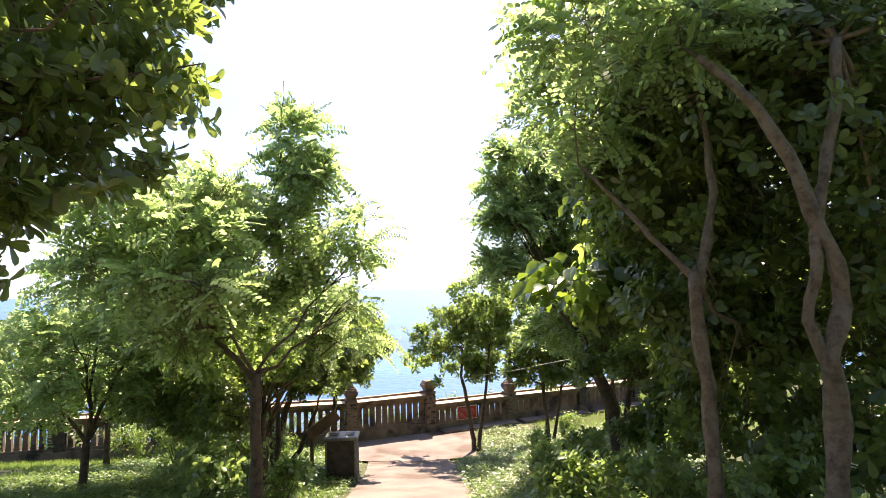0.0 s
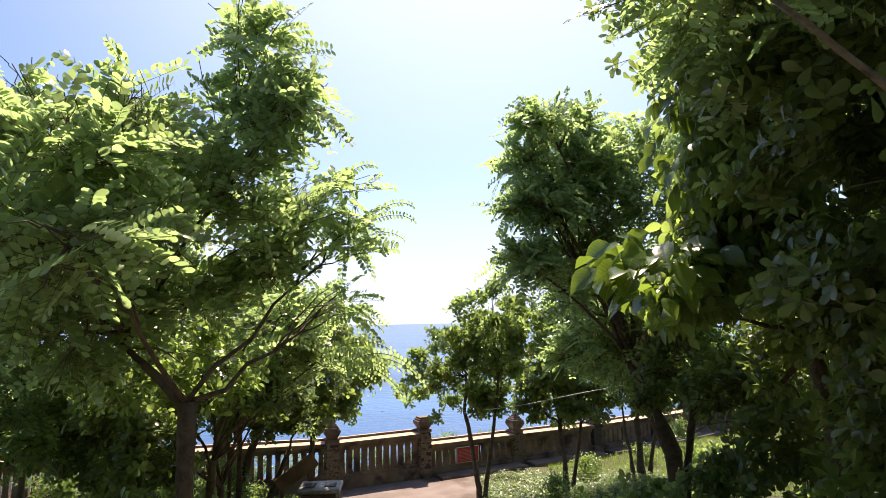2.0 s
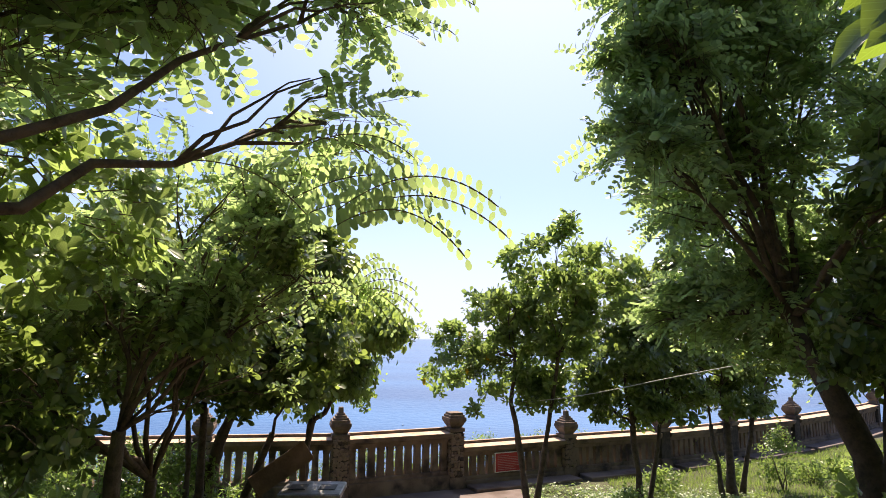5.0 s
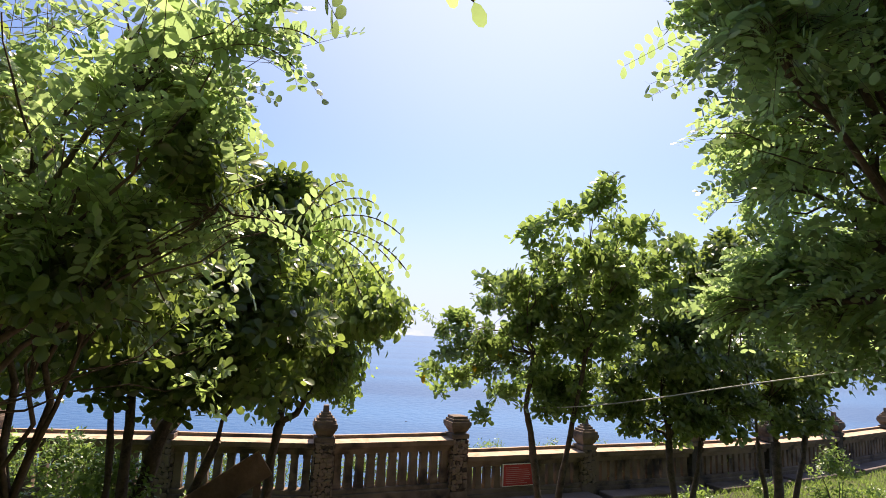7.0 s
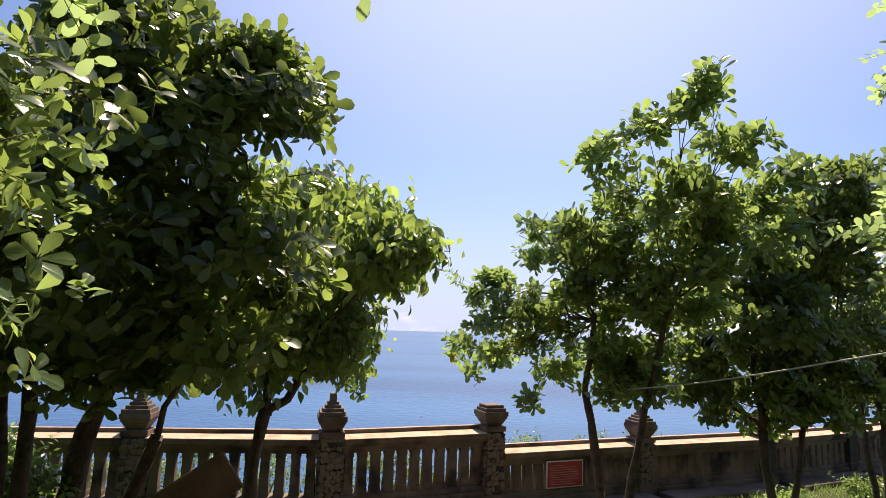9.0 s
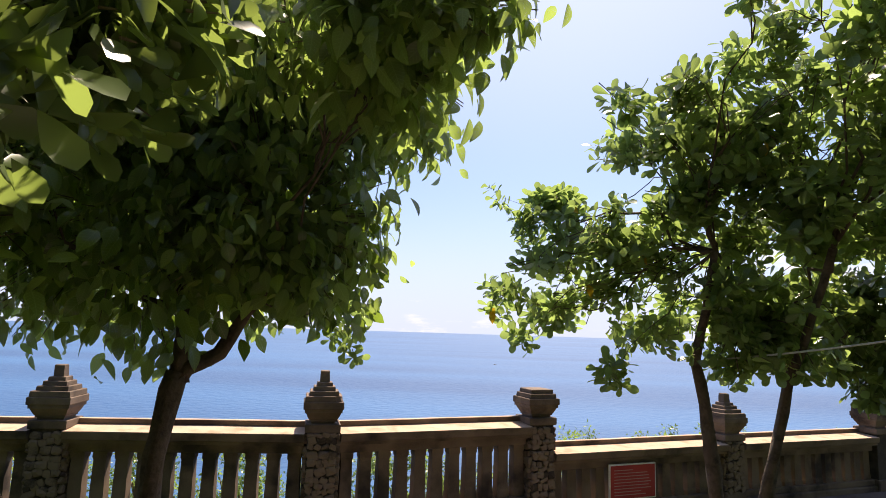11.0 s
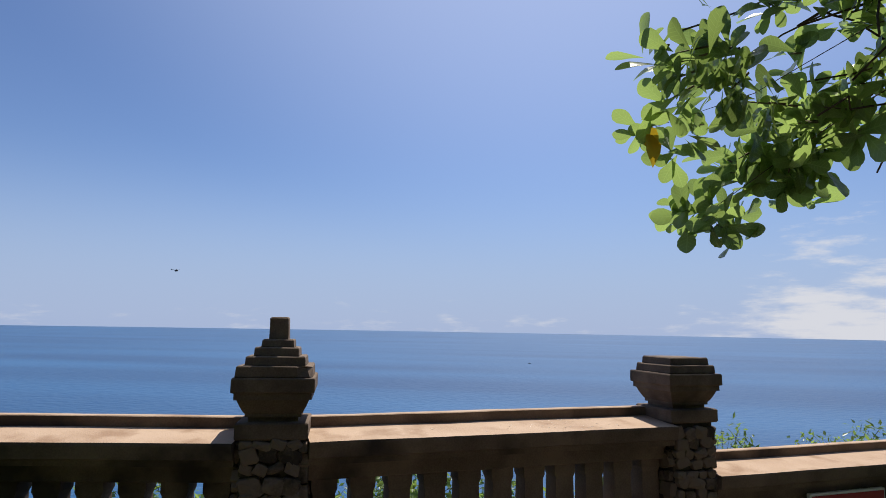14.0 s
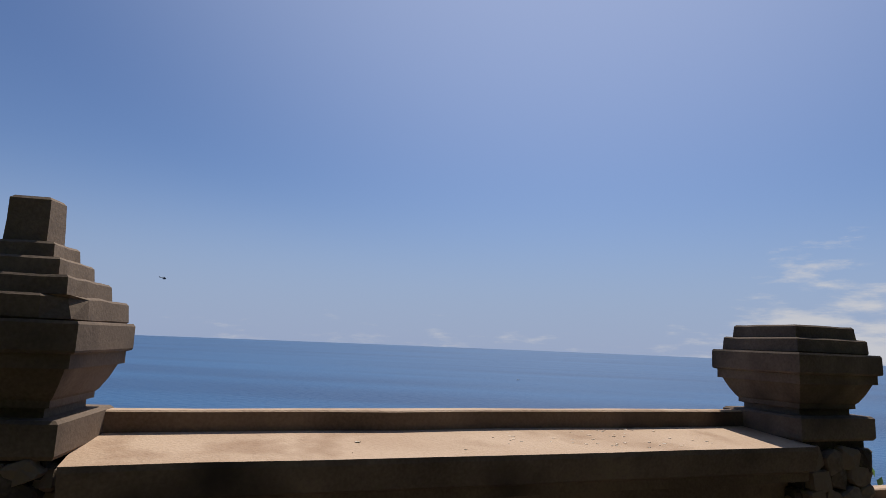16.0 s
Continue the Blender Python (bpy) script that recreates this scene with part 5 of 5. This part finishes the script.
grass("short lawn grass under the trees beside the path", 22000, (-7.5, -1.3, 3.5, 9.5), 43, beside)

# ---- litter bin and slanting board ----
bx, by = -1.60, 8.75
bz = ground_z(bx, by) - 0.02
litter = empty("litter_bin", pose(bx, by, bz, 0, 0, 4), "square dark stone litter bin with a metal top", "litter bin")
solid("body", (-0.27, 0.27, -0.23, 0.23, 0, 0.74), BIN, litter, 0.012)
bm = bmesh.new()
box(bm, -0.29, 0.29, -0.25, 0.25, 0.738, 0.80)
bevel(bm, 0.012)
bin_top = part("top", bm, METAL, litter, "grey metal top")
for hx in (-0.14, 0.14):
    solid("opening", (hx - 0.08, hx + 0.08, -0.1, 0.1, 0.797, 0.806), BLACK, bin_top, 0.003, label="dark opening")
for sx in (-0.25, 0.25):
    solid("corner_strip", (sx - 0.015, sx + 0.015, -0.238, -0.225, 0.02, 0.74), METAL, litter, 0.002)

ex, ey = -2.02, 9.13
ez = ground_z(ex, ey) - 0.02
board = empty("slanting_board", pose(ex, ey, ez, 0, 0, 22), "brown timber board slanting upward on two posts", "board")
for px, h in ((-0.22, 0.72), (0.2, 1.0)):
    solid("post", (px - 0.03, px + 0.03, -0.028, 0.03, 0, h), BOARD, board, 0.005)
slab = solid("panel", (-0.34, 0.3, -0.055, -0.03, -0.11, 0.11), BOARD, board, 0.006)
slab.matrix_local = pose(0, 0, 0.93, 0, -33, 0)

# ---- rope between the trees ----
rope = bpy.data.curves.new("rope", "CURVE")
rope.dimensions, rope.bevel_depth, rope.bevel_resolution = "3D", 0.006, 2
sp = rope.splines.new("NURBS")
pts = [(0.6, 12.4, 1.8), (1.3, 11.6, 1.93), (2.2, 10.55, 2.3), (3.2, 9.4, 2.62), (4.2, 8.2, 3.0), (5.0, 7.2, 3.35)]
sp.points.add(len(pts) - 1)
for q, p in zip(sp.points, pts):
    q.co = (*p, 1)
sp.use_endpoint_u = True
rope.materials.append(ROPE)
tagged(new("rope", rope), "thin pale rope strung between two trees", "rope")

# ---- far things: boats, helicopter ----
def boat(x, y, length, label):
    b = empty("boat", pose(x, y, SEA_Z, 0, 0, 15), label, "boat")
    bm = bmesh.new()
    rows = []
    for k, w, z in ((-0.5, 0.16, 0.14), (-0.1, 0.2, 0.13), (0.3, 0.13, 0.15), (0.5, 0.01, 0.2)):
        rows.append([bm.verts.new((k * length, s * w * length, q * length)) for s, q in ((-1, z), (-0.4, -0.03), (0.4, -0.03), (1, z))])
    for r0, r1 in zip(rows, rows[1:]):
        for i in range(3):
            bm.faces.new((r0[i], r1[i], r1[i + 1], r0[i + 1]))
        bm.faces.new((r0[3], r1[3], r1[0], r0[0]))
    bm.faces.new(rows[0])
    part("hull", bm, METAL, b)
    solid("cabin", (-0.25 * length, 0.1 * length, -0.1 * length, 0.1 * length, 0.12 * length, 0.28 * length), WHITE, b, 0.02)


boat(-28, 252, 0.9, "small grey fishing boat far out on the sea")
boat(-8, 640, 3.0, "small white boat far out on the sea")

heli = empty("helicopter", pose(-478, 762, 71, 0, 0, 20), "dark helicopter flying low over the sea", "helicopter")
bm = bmesh.new()
bmesh.ops.create_icosphere(bm, subdivisions=2, radius=1.0)
bmesh.ops.scale(bm, vec=(2.3, 1.0, 1.15), verts=bm.verts)
part("body", bm, BLACK, heli)
bm = bmesh.new()
tube(bm, [(-1.8, 0, 0.4), (-4.5, 0, 0.7), (-6.2, 0, 0.9)], [0.5, 0.28, 0.18], 8)
part("tail_boom", bm, BLACK, heli)
solid("tail_fin", (-6.6, -5.7, -0.06, 0.06, 0.6, 2.0), BLACK, heli, 0.02)
mast = solid("mast", (-0.2, 0.2, -0.2, 0.2, 1.0, 1.6), BLACK, heli, 0.02)
for a in (20, 110):
    r = solid("rotor_blade", (-4.6, 4.6, -0.13, 0.13, -0.03, 0.03), BLACK, mast, 0)
    r.matrix_local = pose(0, 0, 1.6 + a * 0.0005, 0, 0, a)
for sy in (-0.8, 0.8):
    solid("skid", (-1.8, 1.8, sy - 0.06, sy + 0.06, -1.6, -1.45), BLACK, heli, 0.01)
    for sx in (-0.8, 0.8):
        solid("strut", (sx - 0.05, sx + 0.05, sy - 0.05, sy + 0.05, -1.5, -0.6), BLACK, heli, 0)

# ---- fine details ----
# flakes of old render lying on the ledge
p0, p1 = Vector(NODES[5]), Vector(NODES[6])
d = p1 - p0
rng = random.Random(77)
bm = bmesh.new()
for _ in range(50):
    u, v = min(0.9, max(0.1, rng.gauss(0.63, 0.12))), rng.uniform(-0.15, 0.055)
    r = rng.uniform(0.002, 0.0065)
    z = 1.10 - 0.073 + (v + 0.183) * 0.0916 + 0.0045
    n = rng.randrange(4, 7)
    ring = [bm.verts.new((u * d.length + math.cos(6.283 * i / n) * r * rng.uniform(0.6, 1.5), v + math.sin(6.283 * i / n) * r * 0.7, z + rng.uniform(-0.0036, -0.0028))) for i in range(n)]
    low = [bm.verts.new((q.co.x, q.co.y, z - 0.0045)) for q in ring]
    bm.faces.new(ring)
    for i in range(n):
        bm.faces.new((low[i], low[(i + 1) % n], ring[(i + 1) % n], ring[i]))
flakes = part("render_flakes", bm, material("pale_flakes", (0.6, 0.5, 0.4), (0.75, 0.66, 0.55), 30.0, 0.9, 0.2, 90))
flakes.matrix_world = pose(p0.x, p0.y, 0, 0, 0, math.degrees(math.atan2(d.y, d.x)))
tagged(flakes, "small pale flakes of render on the stone ledge", "debris", kind="stuff")

# yellowed leaves among the rosettes
YELLOW = raw_mesh("leaf", bv, bf, bv[:, :2])
YELLOW.materials.append(LEAF_YELLOW)
ROSETTE = TREES["small tree with rosettes of glossy oval leaves"]
off = ROSETTE.matrix_world.translation
for i, (x, y, z) in enumerate([(-0.88, 12.62, 2.10), (-0.9, 12.66, 2.14), (-0.35, 12.3, 2.85), (0.1, 12.2, 2.5), (0.7, 11.6, 3.1), (-0.2, 12.4, 2.3)]):
    rng = random.Random(500 + i)
    lf = part("leaf", YELLOW, None, ROSETTE, "yellowed leaf")
    lf.matrix_local = Matrix.Translation(Vector((x, y, z)) - off) @ pose(0, 0, 0, rng.uniform(40, 80), rng.uniform(20, 70), rng.uniform(-40, 60)) @ Matrix.Scale(0.1, 4)
